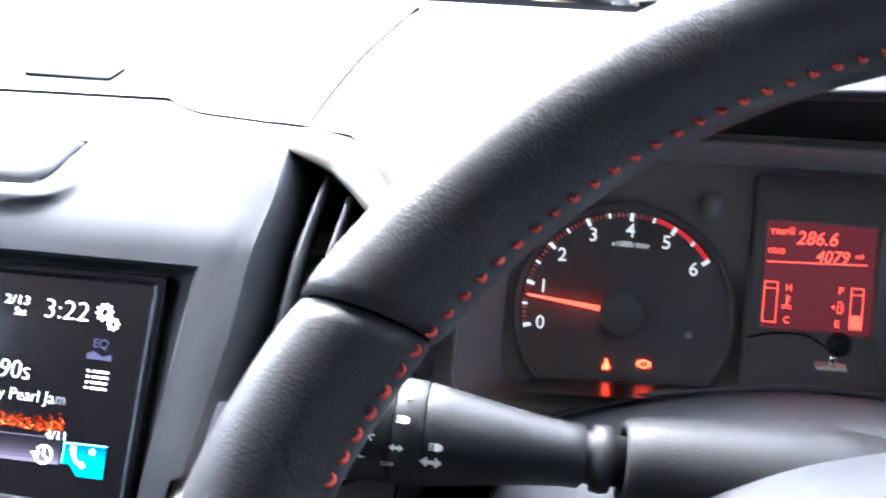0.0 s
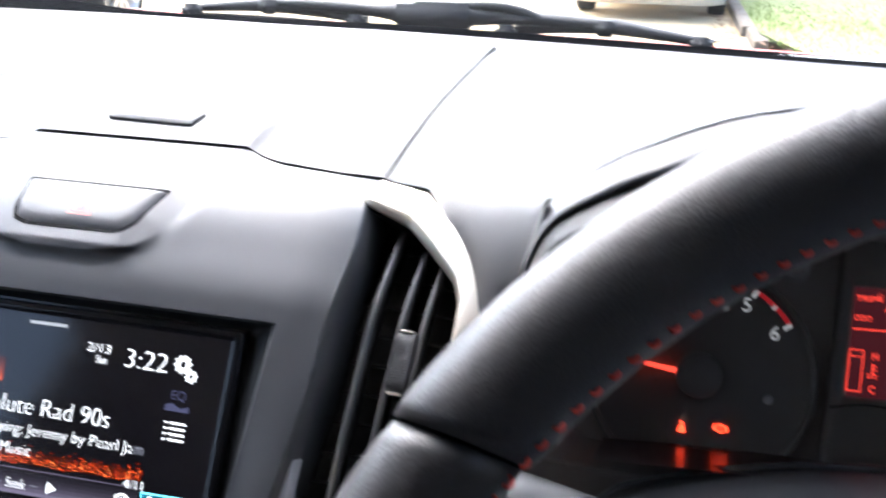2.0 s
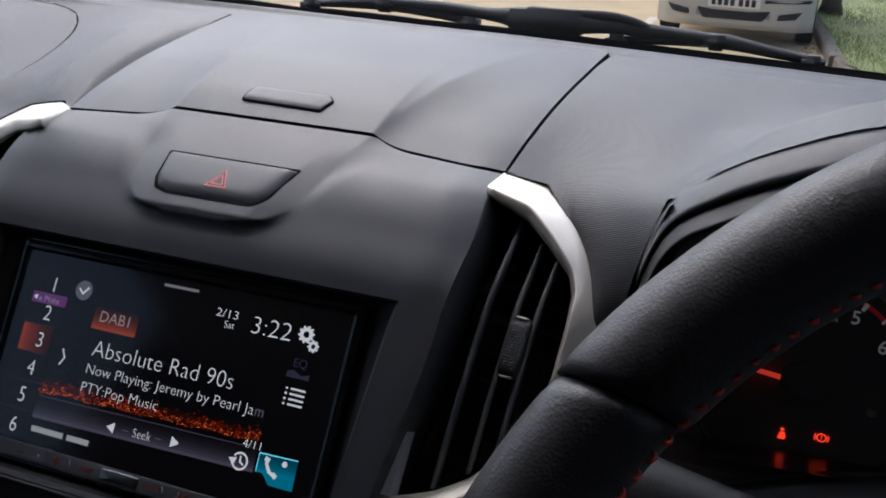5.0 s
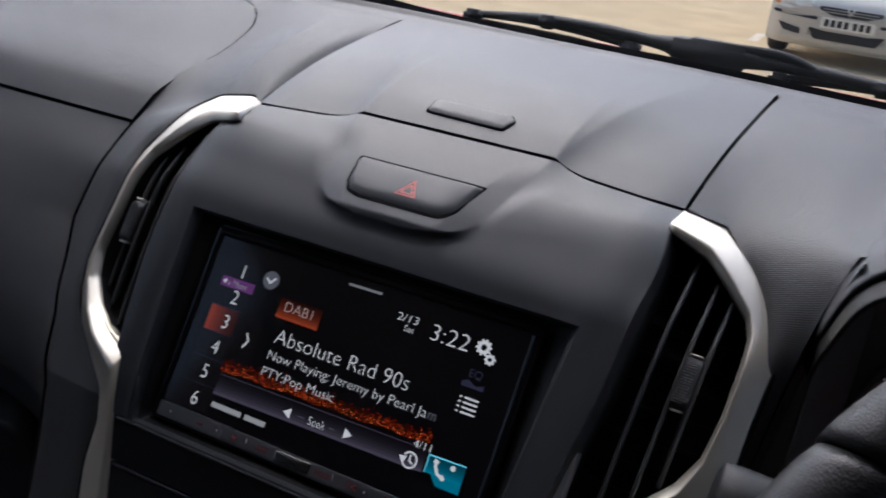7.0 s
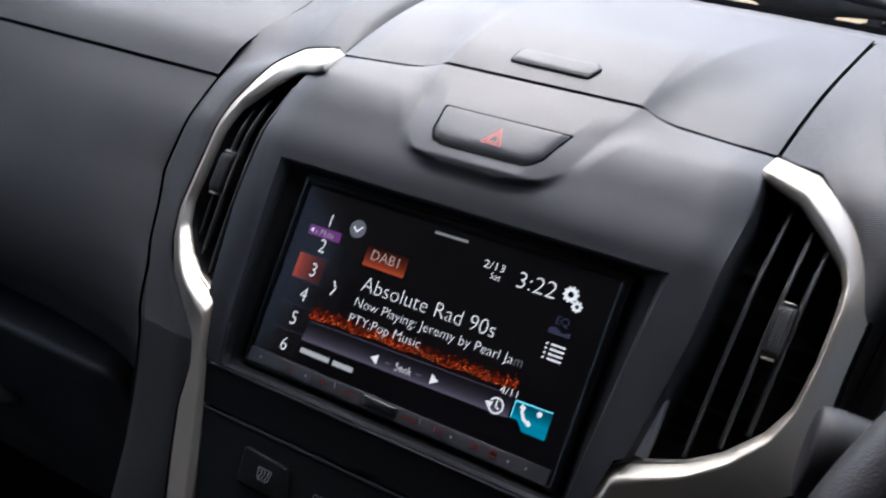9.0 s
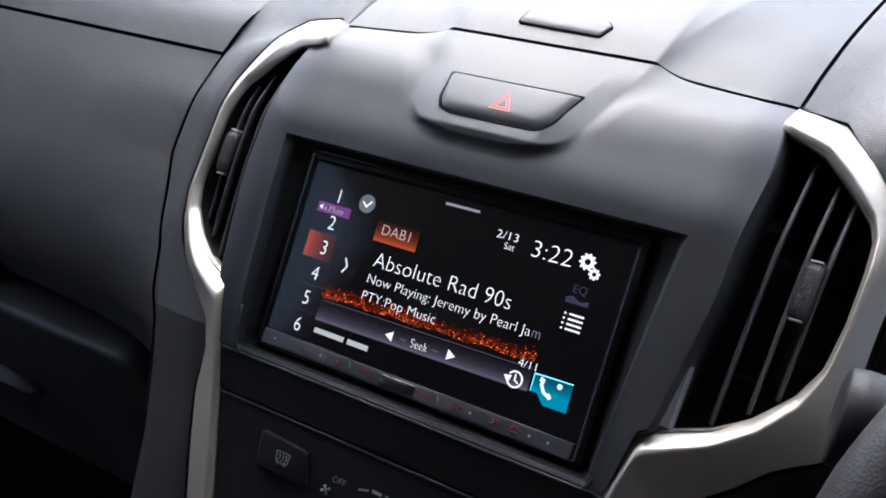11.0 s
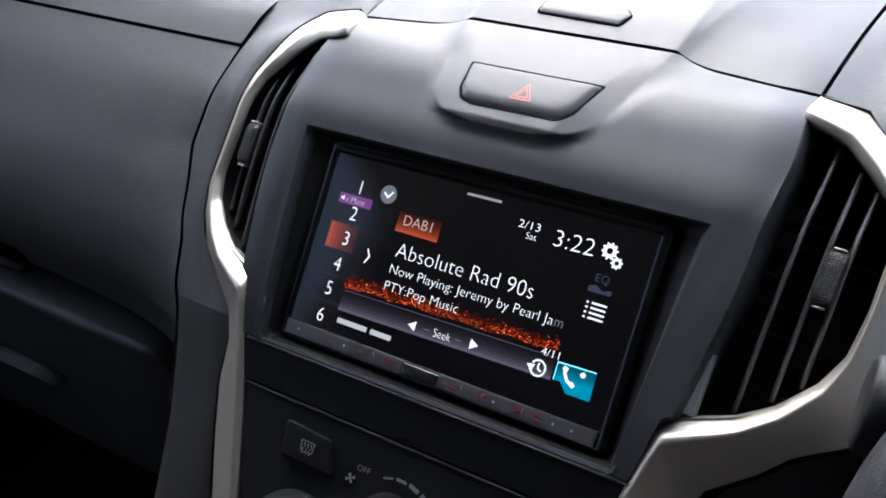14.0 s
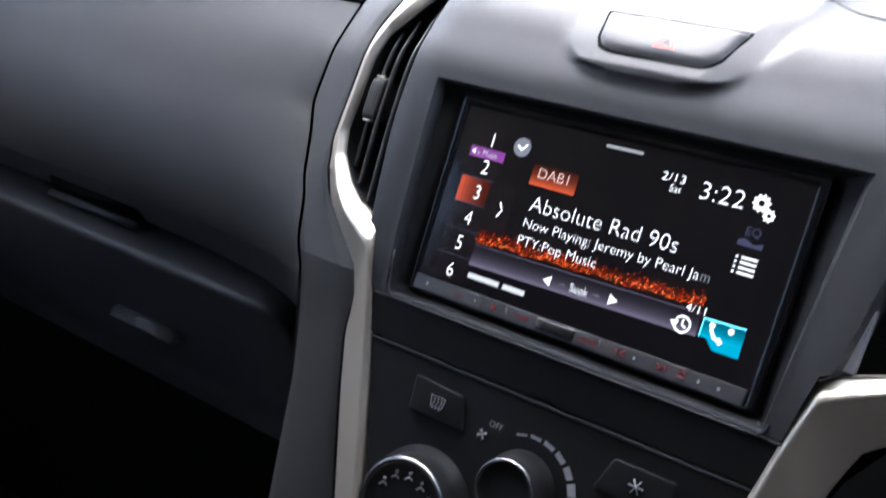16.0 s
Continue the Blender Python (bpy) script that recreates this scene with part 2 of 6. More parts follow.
bm = bmesh.new()
sheet(bm, lambda u, v: Vector((kerb_x(v) + .12 + u, v, .10 + .02 * math.sin(v * 1.7 + u))), [0, .5, 1.5, 4, 12, 60], span(2, 60, 60))
tagged(link("grass_verge", bm, GRASS), "green grass verge with fallen leaves behind a kerb", "grass", kind="structure")
verts, faces = [], []
rng = random.Random(4)
for i in range(9000):
    y = 6.5 + 12 * rng.random() ** 1.3
    x = kerb_x(y) + .13 + 2.6 * rng.random() ** 1.4
    a, h = rng.random() * 6.28, .015 + .025 * rng.random()
    n = len(verts)
    verts += [(x, y, .09), (x + .012 * math.cos(a), y + .012 * math.sin(a), .09), (x + .03 * math.sin(a * 3), y + .03 * math.cos(a * 2), .11 + h)]
    faces.append((n, n + 1, n + 2))
me = bpy.data.meshes.new("grass_blades")
me.from_pydata(verts, [], faces)
me.materials.append(BLADE)
tagged(new("grass_blades", me), "short uneven green grass blades on the verge", "grass", kind="stuff")
verts, faces = [], []
for i in range(1100):
    y = 6.5 + 10 * rng.random()
    x = kerb_x(y) + rng.gauss(-.10, .10)
    z = .006 if x < kerb_x(y) else .105
    a, s = rng.random() * 6.28, .010 + .016 * rng.random()
    n = len(verts)
    for k in range(4):
        verts.append((x + s * math.cos(a + k * 1.57) * (1 if k % 2 else .6), y + s * math.sin(a + k * 1.57), z + .008 * (k % 2)))
    faces.append((n, n + 1, n + 2, n + 3))
me = bpy.data.meshes.new("fallen_leaves")
me.from_pydata(verts, [], faces)
me.materials.append(LEAF)
tagged(new("fallen_leaves", me), "brown fallen leaves lying along the kerb", "leaves", kind="stuff")
kerb = tagged(new("kerb"), "grey concrete kerb along the grass", "kerb", kind="structure")
bm = bmesh.new()
loft(bm, [[Vector((a, y, b)) for a, b in ((0, -.02), (0, .085), (.015, .10), (.12, .10), (.12, -.02))] for y in (0, .905)], caps=True)
stone = part("kerb_stone", bm, KERB, kerb, smoothed=False)
for i in range(40):
    y0 = 2 + i * .92
    o = stone if i == 0 else new("kerb_stone", stone.data)
    o.parent = kerb
    o.matrix_basis = pose(kerb_x(y0), y0, 0, 0, 0, math.degrees(math.atan(.061)))


def stripe(x0, y0, x1, y1, w, m=None):
    bm = bmesh.new()
    a, b = Vector((x0, y0, .004)), Vector((x1, y1, .004))
    n = (b - a).cross(Vector((0, 0, 1))).normalized() * w / 2
    bm.faces.new([bm.verts.new(p) for p in (a - n, b - n, b + n, a + n)])
    return tagged(link("road_marking", bm, m or WHITE), "worn painted line on the asphalt", "road marking", kind="structure")


for q in ((-1.44, 9.82, -1.48, 10.78, .11), (-1.53, 11.33, -1.57, 12.23, .11), (-1.31, 9.27, -.82, 9.16, .13), (-.23, 9.17, .30, 8.98, .15), (-5.51, 9.04, -5.36, 9.86, .10), (-5.36, 9.86, -5.18, 8.95, .10), (-6.87, 8.43, -6.56, 9.49, .10), (-8.66, 8.38, -9.2, 10.21, .10)):
    stripe(*q)
stripe(.24, 9.02, .32, 8.0, .08, YELLOW)

# tree on the verge
tree = thing("tree", "tree with a brown trunk standing in the grass", "tree")
bm = bmesh.new()
tube(bm, [(.51, 13.7, .06), (.50, 13.7, .25), (.49, 13.7, .6), (.48, 13.72, 1.6), (.51, 13.75, 2.6), (.50, 13.7, 3.4)], [.17, .125, .115, .11, .10, .08], 12)
rng = random.Random(7)
tips = []
for i in range(9):
    a, z0 = i * 2.4, 2.2 + .13 * i
    p = [Vector((.50, 13.72, z0)), Vector((.5 + .7 * math.cos(a), 13.7 + .7 * math.sin(a), z0 + .7)), Vector((.5 + 1.7 * math.cos(a + .2), 13.7 + 1.7 * math.sin(a + .2), z0 + 1.5))]
    tube(bm, p, [.07, .045, .015], 7)
    tips += p[1:]
part("trunk", bm, BARK, tree)
verts, faces = [], []
for i in range(3500):
    c = rng.choice(tips)
    p = c + Vector((rng.gauss(0, .45), rng.gauss(0, .45), rng.gauss(.2, .35)))
    a, b = Vector((rng.gauss(0, 1), rng.gauss(0, 1), rng.gauss(0, 1))).normalized() * .06, Vector((rng.gauss(0, 1), rng.gauss(0, 1), rng.gauss(0, 1))).normalized() * .04
    n = len(verts)
    verts += [p - a, p + b, p + a, p - b]
    faces.append((n, n + 1, n + 2, n + 3))
me = bpy.data.meshes.new("crown")
me.from_pydata(verts, [], faces)
me.materials.append(CROWN)
new("crown", me).parent = tree

# cabin shell
# unseen side panes: glass darkened well below clear, to hold daylight back
DIM_RIGHT = glass("dimmed_right_glass", (0.38, 0.39, 0.38))
DIM_LEFT = glass("dimmed_left_glass", (0.37, 0.38, 0.37))
# unseen roof, its front edge brought forward to shade the fascia
bm = bmesh.new()
sheet(bm, lambda u, v: Vector((u, v, 1.74 - .05 * (u / .7) ** 2)), span(-.74, .74, 8), span(-1.5, -.03, 6))
sheet(bm, lambda u, v: Vector((u, v, 1.78)), span(-.80, .80, 2), span(-1.55, -.01, 2))
tagged(link("ceiling", bm, LINING), "pale grey cloth headliner, unseen, set forward to shade the dashboard", "headliner", kind="structure")
for s, nm in ((-1, "wall_left"), (1, "wall_right")):
    bm = bmesh.new()
    box(bm, (s * .78, -.6, .84), (.10, 2.0, .74), bevel=.02)
    # solid unseen panel in place of the rear side windows, blocks their light
    rear = -.65 if s > 0 else -.92
    box(bm, (s * .78, (rear - 1.51) / 2, 1.45), (.10, rear + 1.51, .60), bevel=.02)
    tube(bm, [(s * .80, .30, 1.18), (s * .74, .13, 1.46), (s * .68, -.04, 1.71)], .035, 8)
    tagged(link(nm, bm, LINDARK), "unseen dark door trim and pillars, closed behind to block light", "door trim", kind="structure")
bm = bmesh.new()
box(bm, (0, -1.55, 1.1), (1.7, .10, 1.34))
tagged(link("wall_back", bm, LINDARK), "dark rear wall of the cabin", "wall", kind="structure")
bm = bmesh.new()
box(bm, (0, -.5, .47), (1.7, 2.2, .06))
tagged(link("floor", bm, LINDARK), "dark cabin floor", "floor", kind="structure")
bm = bmesh.new()
box(bm, (0, .48, .78), (1.66, .06, .70))
tagged(link("wall_front", bm, LINDARK), "dark bulkhead behind the dashboard", "wall", kind="structure")


for s in (-1, 1):
    bm = bmesh.new()
    rear = -.66 if s > 0 else -.93
    for d in (0, .004):
        bm.faces.new([bm.verts.new((s * (.775 + d - .08 * k), y, z)) for y, z, k in ((rear, 1.19, 0), (.26, 1.19, 0), (.0, 1.66, 1), (rear, 1.72, 1))])
    tagged(link("side_window", bm, DIM_RIGHT if s > 0 else DIM_LEFT, smoothed=False), "unseen side window of the cabin, glass darkened to cut daylight", "window", kind="structure").visible_shadow = False


def screen_y(x):
    return .318 - .05 * x * x


bm = bmesh.new()
for d in (0, .005):
    sheet(bm, lambda u, v: Vector((u * (1 - .12 * v), screen_y(u) - .35 * v, 1.247 + d + .515 * v - .05 * v * v + .03 * v * (1 - v))), span(-.76, .76, 12), span(-.02, 1, 10), flip=d > 0)
ws = tagged(link("windscreen", bm, GLASS), "clear curved windscreen", "windscreen", kind="structure")
ws.visible_shadow = False

# ---- dashboard ----
dash = thing("dashboard", "dark grey soft plastic dashboard with silver vent trims", "dashboard")
OPT, OPB = .0548, -.0575


def open_u(v):
    return .1075 + (.097 - .1075) * (OPT - v) / (OPT - OPB)


edge_top = curve([-.03, .0, .036, .056, .075, .090, .100, .110, .13], [.1155, .1205, .1255, .1265, .1280, .1290, .1285, .1275, .1265])


def edge_u(v):
    """Half width of the fascia, up to the vents."""
    return .1120 - .213 * (-.027 - v) if v < -.027 else edge_top(v)


def fascia(u, v):
    """Surface of the fascia; past a slanting crease its sides level out towards the vents."""
    crease = max(open_u(v) + .003, .1110 + .33 * (v - .031))
    return face(u, v, stack_w(u, v) + .12 * max(0.0, abs(u) - crease))


# core that closes the joints
bm = bmesh.new()
prof = [face(0, -.32, -.055), face(0, .0, -.05), face(0, .08, -.055), Vector((0, .15, 1.195)), Vector((0, .31, 1.225)), Vector((0, .40, 1.20)), Vector((0, .40, .6))]
loft(bm, [[Vector((x, p.y, p.z)) for p in prof] for x in (-.125, .125)], caps=True)
prof = [Vector((0, .02, .6)), Vector((0, .03, 1.0)), Vector((0, .05, 1.08)), Vector((0, .10, 1.155)), Vector((0, .16, 1.19)), Vector((0, .31, 1.22)), Vector((0, .40, 1.20)), Vector((0, .40, .6))]
loft(bm, [[Vector((x, p.y, p.z)) for p in prof] for x in (-.76, -.126)], caps=True)
prof = [Vector((0, .14, .6)), Vector((0, .15, 1.19)), Vector((0, .31, 1.22)), Vector((0, .40, 1.20)), Vector((0, .40, .6))]
loft(bm, [[Vector((x, p.y, p.z)) for p in prof] for x in (.126, .76)], caps=True)
part("dash_core", bm, SEAM, dash, smoothed=False, recalc=True)

def refine(pts, n):
    """Points along a smooth line through pts."""
    out = []
    for i in range(len(pts) - 1):
        p0, p1, p2, p3 = pts[max(i - 1, 0)], pts[i], pts[i + 1], pts[min(i + 2, len(pts) - 1)]
        for k in range(n):
            t = k / n
            out.append(tuple(.5 * (2 * b + (c - a) * t + (2 * a - 5 * b + 4 * c - d) * t * t + (3 * b - a - 3 * c + d) * t ** 3) for a, b, c, d in zip(p0, p1, p2, p3)))
    return out + [tuple(pts[-1])]


# upper centre fascia
bm = bmesh.new()
sheet(bm, lambda s, t: (lambda v: fascia(s * edge_u(v), v))(OPT + (seam_v(s * .12) - .0007 - OPT) * t), span(-1, 1, 220), span(0, 1, 110))
for sg in (-1, 1):
    sheet(bm, lambda s, t: (lambda v: fascia(sg * (open_u(v) + (edge_u(v) - open_u(v)) * s), v))(OPB + (OPT - OPB) * t), span(0, 1, 16), span(0, 1, 50), flip=sg < 0)
    sheet(bm, lambda s, t: (lambda v: fascia(sg * (edge_u(v) + .0018 * min(1, 6 * s)), v) + face(0, 0, -.0016 * min(1, 6 * s) - .030 * s) - face(0, 0, 0))(-.03 + .157 * t), [0, .08, .17, .5, 1], span(0, 1, 40), flip=sg < 0)
weld(bm)
part("upper_fascia", bm, SOFT, dash)
bm = bmesh.new()
sheet(bm, lambda s, t: (lambda v: face(s * (.1005 + .0048 * t), v, stack_w(.10, v) - .001 * (1 - t)))(-.0795 + (OPB + .0795) * t), span(-1, 1, 20), span(0, 1, 6))
sheet(bm, lambda s, t: face(s * .101, -.0795, stack_w(.10, -.0795) - .001 - .006 * t), span(-1, 1, 8), [1, 0])
weld(bm)
part("lower_rail", bm, DARK, dash)
bm = bmesh.new()
ring_pts = [(open_u(OPT) * (-1 + 2 * k / 40), OPT) for k in range(41)] + [(open_u(OPT + (OPB - OPT) * k / 16), OPT + (OPB - OPT) * k / 16) for k in range(1, 17)]
ring_pts += [(open_u(OPB) * (1 - 2 * k / 40), OPB) for k in range(1, 41)] + [(-open_u(OPB + (OPT - OPB) * k / 16), OPB + (OPT - OPB) * k / 16) for k in range(1, 16)]


def rim_at(u, v, k, d):
    iu, iv = max(-.0915, min(.0915, u)), max(-.0525, min(.0505, v))
    return face(u + (iu - u) * k, v + (iv - v) * k, stack_w(u, v) * (1 - k) - .001 * k - d)


loft(bm, [[rim_at(u, v, k, d) for u, v in ring_pts] for k, d in ((0, 0), (.06, .0003), (.13, .0012), (.19, .0028), (.22, .005))])
part("opening_lip", bm, SOFT, dash)
bm = bmesh.new()
loft(bm, [[rim_at(u, v, k, d) for u, v in ring_pts] for k, d in ((.20, .0046), (.6, .0046), (.95, .0040), (1, .012))])
part("opening_rim", bm, DARK, dash)

# top lid with its release button
bm = bmesh.new()
sheet(bm, lambda u, s: lid_place(u, s), span(-1, 1, 180), span(0, 1, 30))
weld(bm)
lid = part("top_lid", bm, SOFT, dash)
bm = bmesh.new()
for a in (-1, 1):
    sheet(bm, lambda s, t: lid_place(a, s) - Vector((0, 0, .0004 + .006 * t)), span(0, 1, 24), span(0, 1, 2), flip=a > 0)
sheet(bm, lambda u, t: lid_place(u, 0) - Vector((0, -.001 * t, .0004 + .005 * t)), span(-1, 1, 80), [1, 0])
part("lid_skirt", bm, SEAM, lid)


def lid_z(x, y):
    p = face(x, seam_v(x), stack_w(x, seam_v(x)))
    return lid_place(x / .130, (y - p.y) / (.285 - p.y)).z


def rounded(pts, r, n=4):
    """Outline with its corners cut round."""
    out = []
    m = len(pts)
    for i in range(m):
        p, a, b = Vector(pts[i]), Vector(pts[i - 1]), Vector(pts[(i + 1) % m])
        u, v = (a - p), (b - p)
        q = min(r, u.length * .45, v.length * .45)
        s, e = p + u.normalized() * q, p + v.normalized() * q
        for k in range(n + 1):
            t = k / n
            out.append(tuple((1 - t) ** 2 * s + 2 * t * (1 - t) * p + t * t * e))
    return out


def cushion(bm, outline, place, depth, crown=.0006, inset=.0012):
    """A raised plate with softened rim on any surface; place(a, b, h)."""
    cx, cy = sum(p[0] for p in outline) / len(outline), sum(p[1] for p in outline) / len(outline)

    def ins(d):
        res = []
        for a, b in outline:
            l = math.hypot(a - cx, b - cy)
            res.append((a - (a - cx) / l * d, b - (b - cy) / l * d))
        return res
    rings = [[place(a, b, -depth) for a, b in outline], [place(a, b, -inset * .6) for a, b in outline], [place(a, b, 0) for a, b in ins(inset)]]
    rings.append([place(a, b, crown * .1) for a, b in ins(inset * 1.3)])
    for k in (.35, .7):
        rings.append([place(a + (cx - a) * k, b + (cy - b) * k, crown * k) for a, b in ins(inset)])
    vs = loft(bm, rings)
    bm.faces.new(vs[-1])


def bevelled(bm, outline, cut, place, depth, rise):
    """A plate with a flat top and one wide sloping edge: cut(a, b) gives the top outline."""
    top = [cut(a, b) for a, b in outline]
    cx, cy = sum(p[0] for p in top) / len(top), sum(p[1] for p in top) / len(top)
    near = [(a + (cx - a) * .018, b + (cy - b) * .05) for a, b in top]
    low = [(a + (cx - a) * .010, b + (cy - b) * .03) for a, b in outline]
    rings = [[place(a, b, -depth) for a, b in outline], [place(a, b, -.0003) for a, b in outline], [place(a, b, .0001) for a, b in low]]
    rings += [[place(a, b, rise - .00012) for a, b in top], [place(a, b, rise) for a, b in near]]
    for k in (.35, .7):
        rings.append([place(a + (cx - a) * k, b + (cy - b) * k, rise) for a, b in near])
    vs = loft(bm, rings)
    bm.faces.new(vs[-1])


BTN = rounded([(-.0262, .1300), (-.0245, .1322), (.0195, .1318), (.0236, .1268), (.0205, .1178), (-.0245, .1188), (-.0262, .1200)], .0012)


def btn_z(x, y):
    return lid_z(x, y) + .0001


bm = bmesh.new()
cushion(bm, [(-.0013 + (a + .0013) * 1.026, .1250 + (b - .1250) * 1.10) for a, b in BTN], lambda a, b, h: Vector((a, b, lid_z(a, b) + .0002 + h)), .002, 0, .0003)
part("button_gap", bm, SEAM, dash)
bm = bmesh.new()
bevelled(bm, BTN, lambda a, b: (a * .985, b + .0022 * (1 - smooth(.119, .125, b))), lambda a, b, h: Vector((a, b, btn_z(a, b) + h)), .003, .0005)
part("lid_button", bm, SOFT, dash, recalc=True)

# hazard switch
HAZ = rounded([(-.0352, .1072), (.0358, .1072), (.0345, .1040), (.0300, .0905), (.0262, .0866), (.0225, .0852), (-.0205, .0850), (-.0275, .0868), (-.0312, .0920)], .0016)
bm = bmesh.new()
cushion(bm, [(a * 1.036, .0965 + (b - .0965) * 1.11) for a, b in HAZ], lambda a, b, h: face(a, b, stack_w(a, b) + .0003 + h), .002, 0, .0003)
part("switch_gap", bm, SEAM, dash)
bm = bmesh.new()
bevelled(bm, HAZ, lambda a, b: (a - .0042 * smooth(.012, .030, a) + .0012 * smooth(-.02, -.032, a), b + .0046 * (1 - smooth(.0855, .0985, b))), lambda a, b, h: face(a, b, stack_w(a, b) + .0002 + h), .004, .0010)
haz = part("hazard_switch", bm, SOFT, dash, "hazard switch with red triangle", recalc=True)
RED = mat("red_marking", (0.62, 0.08, 0.06), 0.5)


def frame_poly(bm, outer, inner, place):
    a = [bm.verts.new(place(*p)) for p in outer]
    b = [bm.verts.new(place(*p)) for p in inner]
    for i in range(len(a)):
        j = (i + 1) % len(a)
        bm.faces.new((a[i], a[j], b[j], b[i]))


bm = bmesh.new()


def tri(c, d, r):
    return [(c + r * math.cos(a), d + r * math.sin(a)) for a in (radians(90), radians(210), radians(330))]


for r0, r1 in ((.0068, .0056), (.0040, .0030)):
    frame_poly(bm, tri(.0020, .0945, r0), tri(.0020, .0945, r1), lambda a, b: face(a, b, stack_w(a, b) + .0016))
part("triangle", bm, RED, haz, "red warning triangle")

# ledge and seal under the glass, falling towards the driver's door
def sag(x):
    return .022 * max(0.0, x - .06) - .010 * max(0.0, x - .40)


bm = bmesh.new()
ledge_z = curve([0, .25, .60, .76, .84, .92, 1], [0, .0006, .0009, .0012, .0036, .0042, .0040])
sheet(bm, lambda u, v: Vector((u, .2856 + (screen_y(u) - .2856) * v, 1.2424 - sag(u) + ledge_z(v) * (1 - .75 * smooth(-.20, .05, u)))), span(-.74, .74, 60), span(0, 1, 14))
part("screen_ledge", bm, TEXT, dash)
bm = bmesh.new()
sheet(bm, lambda u, v: Vector((u, screen_y(u) + .001 + .012 * v, 1.234 - sag(u) + (.0129 + .0081 * smooth(.10, .24, -u)) * v)), span(-.74, .74, 30), span(0, 1, 2))
part("screen_seal", bm, SEAM, dash)

# dark backing under the joints of the top
for sg in (-1, 1):
    bm = bmesh.new()
    sheet(bm, lambda x, y: Vector((sg * (x + .0090 * (y - .0965) / .19), y, side_z(y) - .0045)), [.118, .1285, .139], span(.130, .300, 16))
    part("joint_backing", bm, SEAM, dash)

# passenger side
RING_V = [-.26, -.072, -.053, -.04, -.025, -.007, .012, .037, .066, .082, .094, .110, .1245, .1268]
RING_U = [.066, .126, .133, .150, .165, .175, .178, .180, .182, .181, .175, .163, .148, .1275]
SEAM_V = [-.26, -.12, -.064, -.05, -.026, -.012, .009, .030, .069, .098, .13]
SEAM_U = [.13, .154, .173, .182, .188, .197, .204, .2140, .2145, .2150, .2135]


pass_z = curve([.091, .116, .18, .24, .276, .29], [1.181, 1.2005, 1.219, 1.2335, 1.2405, 1.2430])


def band(s, t):
    v = -.26 + (.1268 + .26) * t
    ui, uo = float(np.interp(v, RING_V, RING_U)) - .004, float(np.interp(v, SEAM_V, SEAM_U))
    u = -(ui + (uo - ui) * s)
    p = face(u, v, stack_w(u, v) - .0018 - .0020 * (1 - smooth(0, .30, s)) - .002 * smooth(.9, 1, s) - .009 * smooth(.0, -.05, v) * (1 - s) + .003 * math.sin(math.pi * s) * smooth(.03, .1, v))
    p.z += smooth(.098, .1268, v) * s * s * (pass_z(max(p.y, .091)) - p.z)
    return p


OY = [.090, .116, .14, .17, .19, .21, .225, .24, .255, .2655, .2715, .2750, .2768, .2785, .30]
OX = [.2150, .2115, .2105, .2113, .2138, .2188, .2250, .2345, .2480, .2650, .2850, .3200, .3900, .76, .76]


def rim_x(y):
    return -float(np.interp(y, OY, OX))


def ridge(s):
    """Profile of the band's top: a soft ridge line a little inside its middle."""
    return .0088 * (s / .42 if s < .42 else (1 - s) / .58) ** 1.02


def band_top(s, t):
    p = band(s, 1)
    y = p.y + (.2865 - p.y) * t
    e = -(.1290 + .0092 * (y - .0965) / .19)
    x = e + (rim_x(y) - e) * s
    k = smooth(0, 1, s)
    z = side_z(y) * (1 - k) + pass_z(y) * k + ridge(s) * (1 - t * t)
    q = side_z(p.y) * (1 - k) + pass_z(p.y) * k + ridge(s)
    groove = .0042 * max(0.0, 1 - s / .11) ** 2 * smooth(0, .15, t) * (1 - smooth(.55, .9, t))
    return Vector((min(e, p.x + (x - p.x) * min(1, t * 5)), y, z - groove + (p.z - q) * (1 - t) ** 4))


bm = bmesh.new()
CROSS = [0, .015, .03, .05, .07, .09, .12] + span(.16, .40, 6) + [.42] + span(.44, 1, 10)
sheet(bm, band, CROSS, span(.53, 1, 30), flip=True)
sheet(bm, band_top, CROSS, [i / 40 for i in range(36)] + [.89 + .11 * i / 24 for i in range(25)], flip=True)
weld(bm)
part("passenger_band", bm, TEXT, dash)
# Lower end of the passenger band, its colour darkened to stand for shade
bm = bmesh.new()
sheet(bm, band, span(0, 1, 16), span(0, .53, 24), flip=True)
part("band_lower_shade", bm, mat("shade_darkened_band_skin", (0.024, 0.0232, 0.0232), 0.55, grain=.15, gscale=1500, spec=.32), dash)
bm = bmesh.new()
YS = span(.0925, .255, 20) + span(.256, .2765, 20)
sheet(bm, lambda u, y: (lambda a: Vector((a + (-.75 - a) * u ** 2, y, pass_z(y) - .0005)))(rim_x(y) - .0016), span(0, 1, 24), YS, flip=True)
part("airbag_panel", bm, TEXT, dash)
bm = bmesh.new()
sheet(bm, lambda u, k: (lambda a: Vector((a + (-.75 - a) * u ** 2, .0925 + .001 * k, pass_z(.0925) - .0009 - .005 * k)))(rim_x(.0925) - .0016), span(0, 1, 24), [0, 1], flip=True)
sheet(bm, lambda y, k: Vector((rim_x(y) - .0016, y, pass_z(y) - .0009 - .006 * k)), YS, [0, 1])
sheet(bm, lambda x, y: Vector((rim_x(y) + x, y, pass_z(y) - .0055)), [-.02, 0, .014], [y for y in YS if y < .2755])
sheet(bm, lambda x, y: Vector((x, y, 1.2350)), span(-.75, -.25, 10), [.262, .300])
part("panel_gap", bm, SEAM, dash)
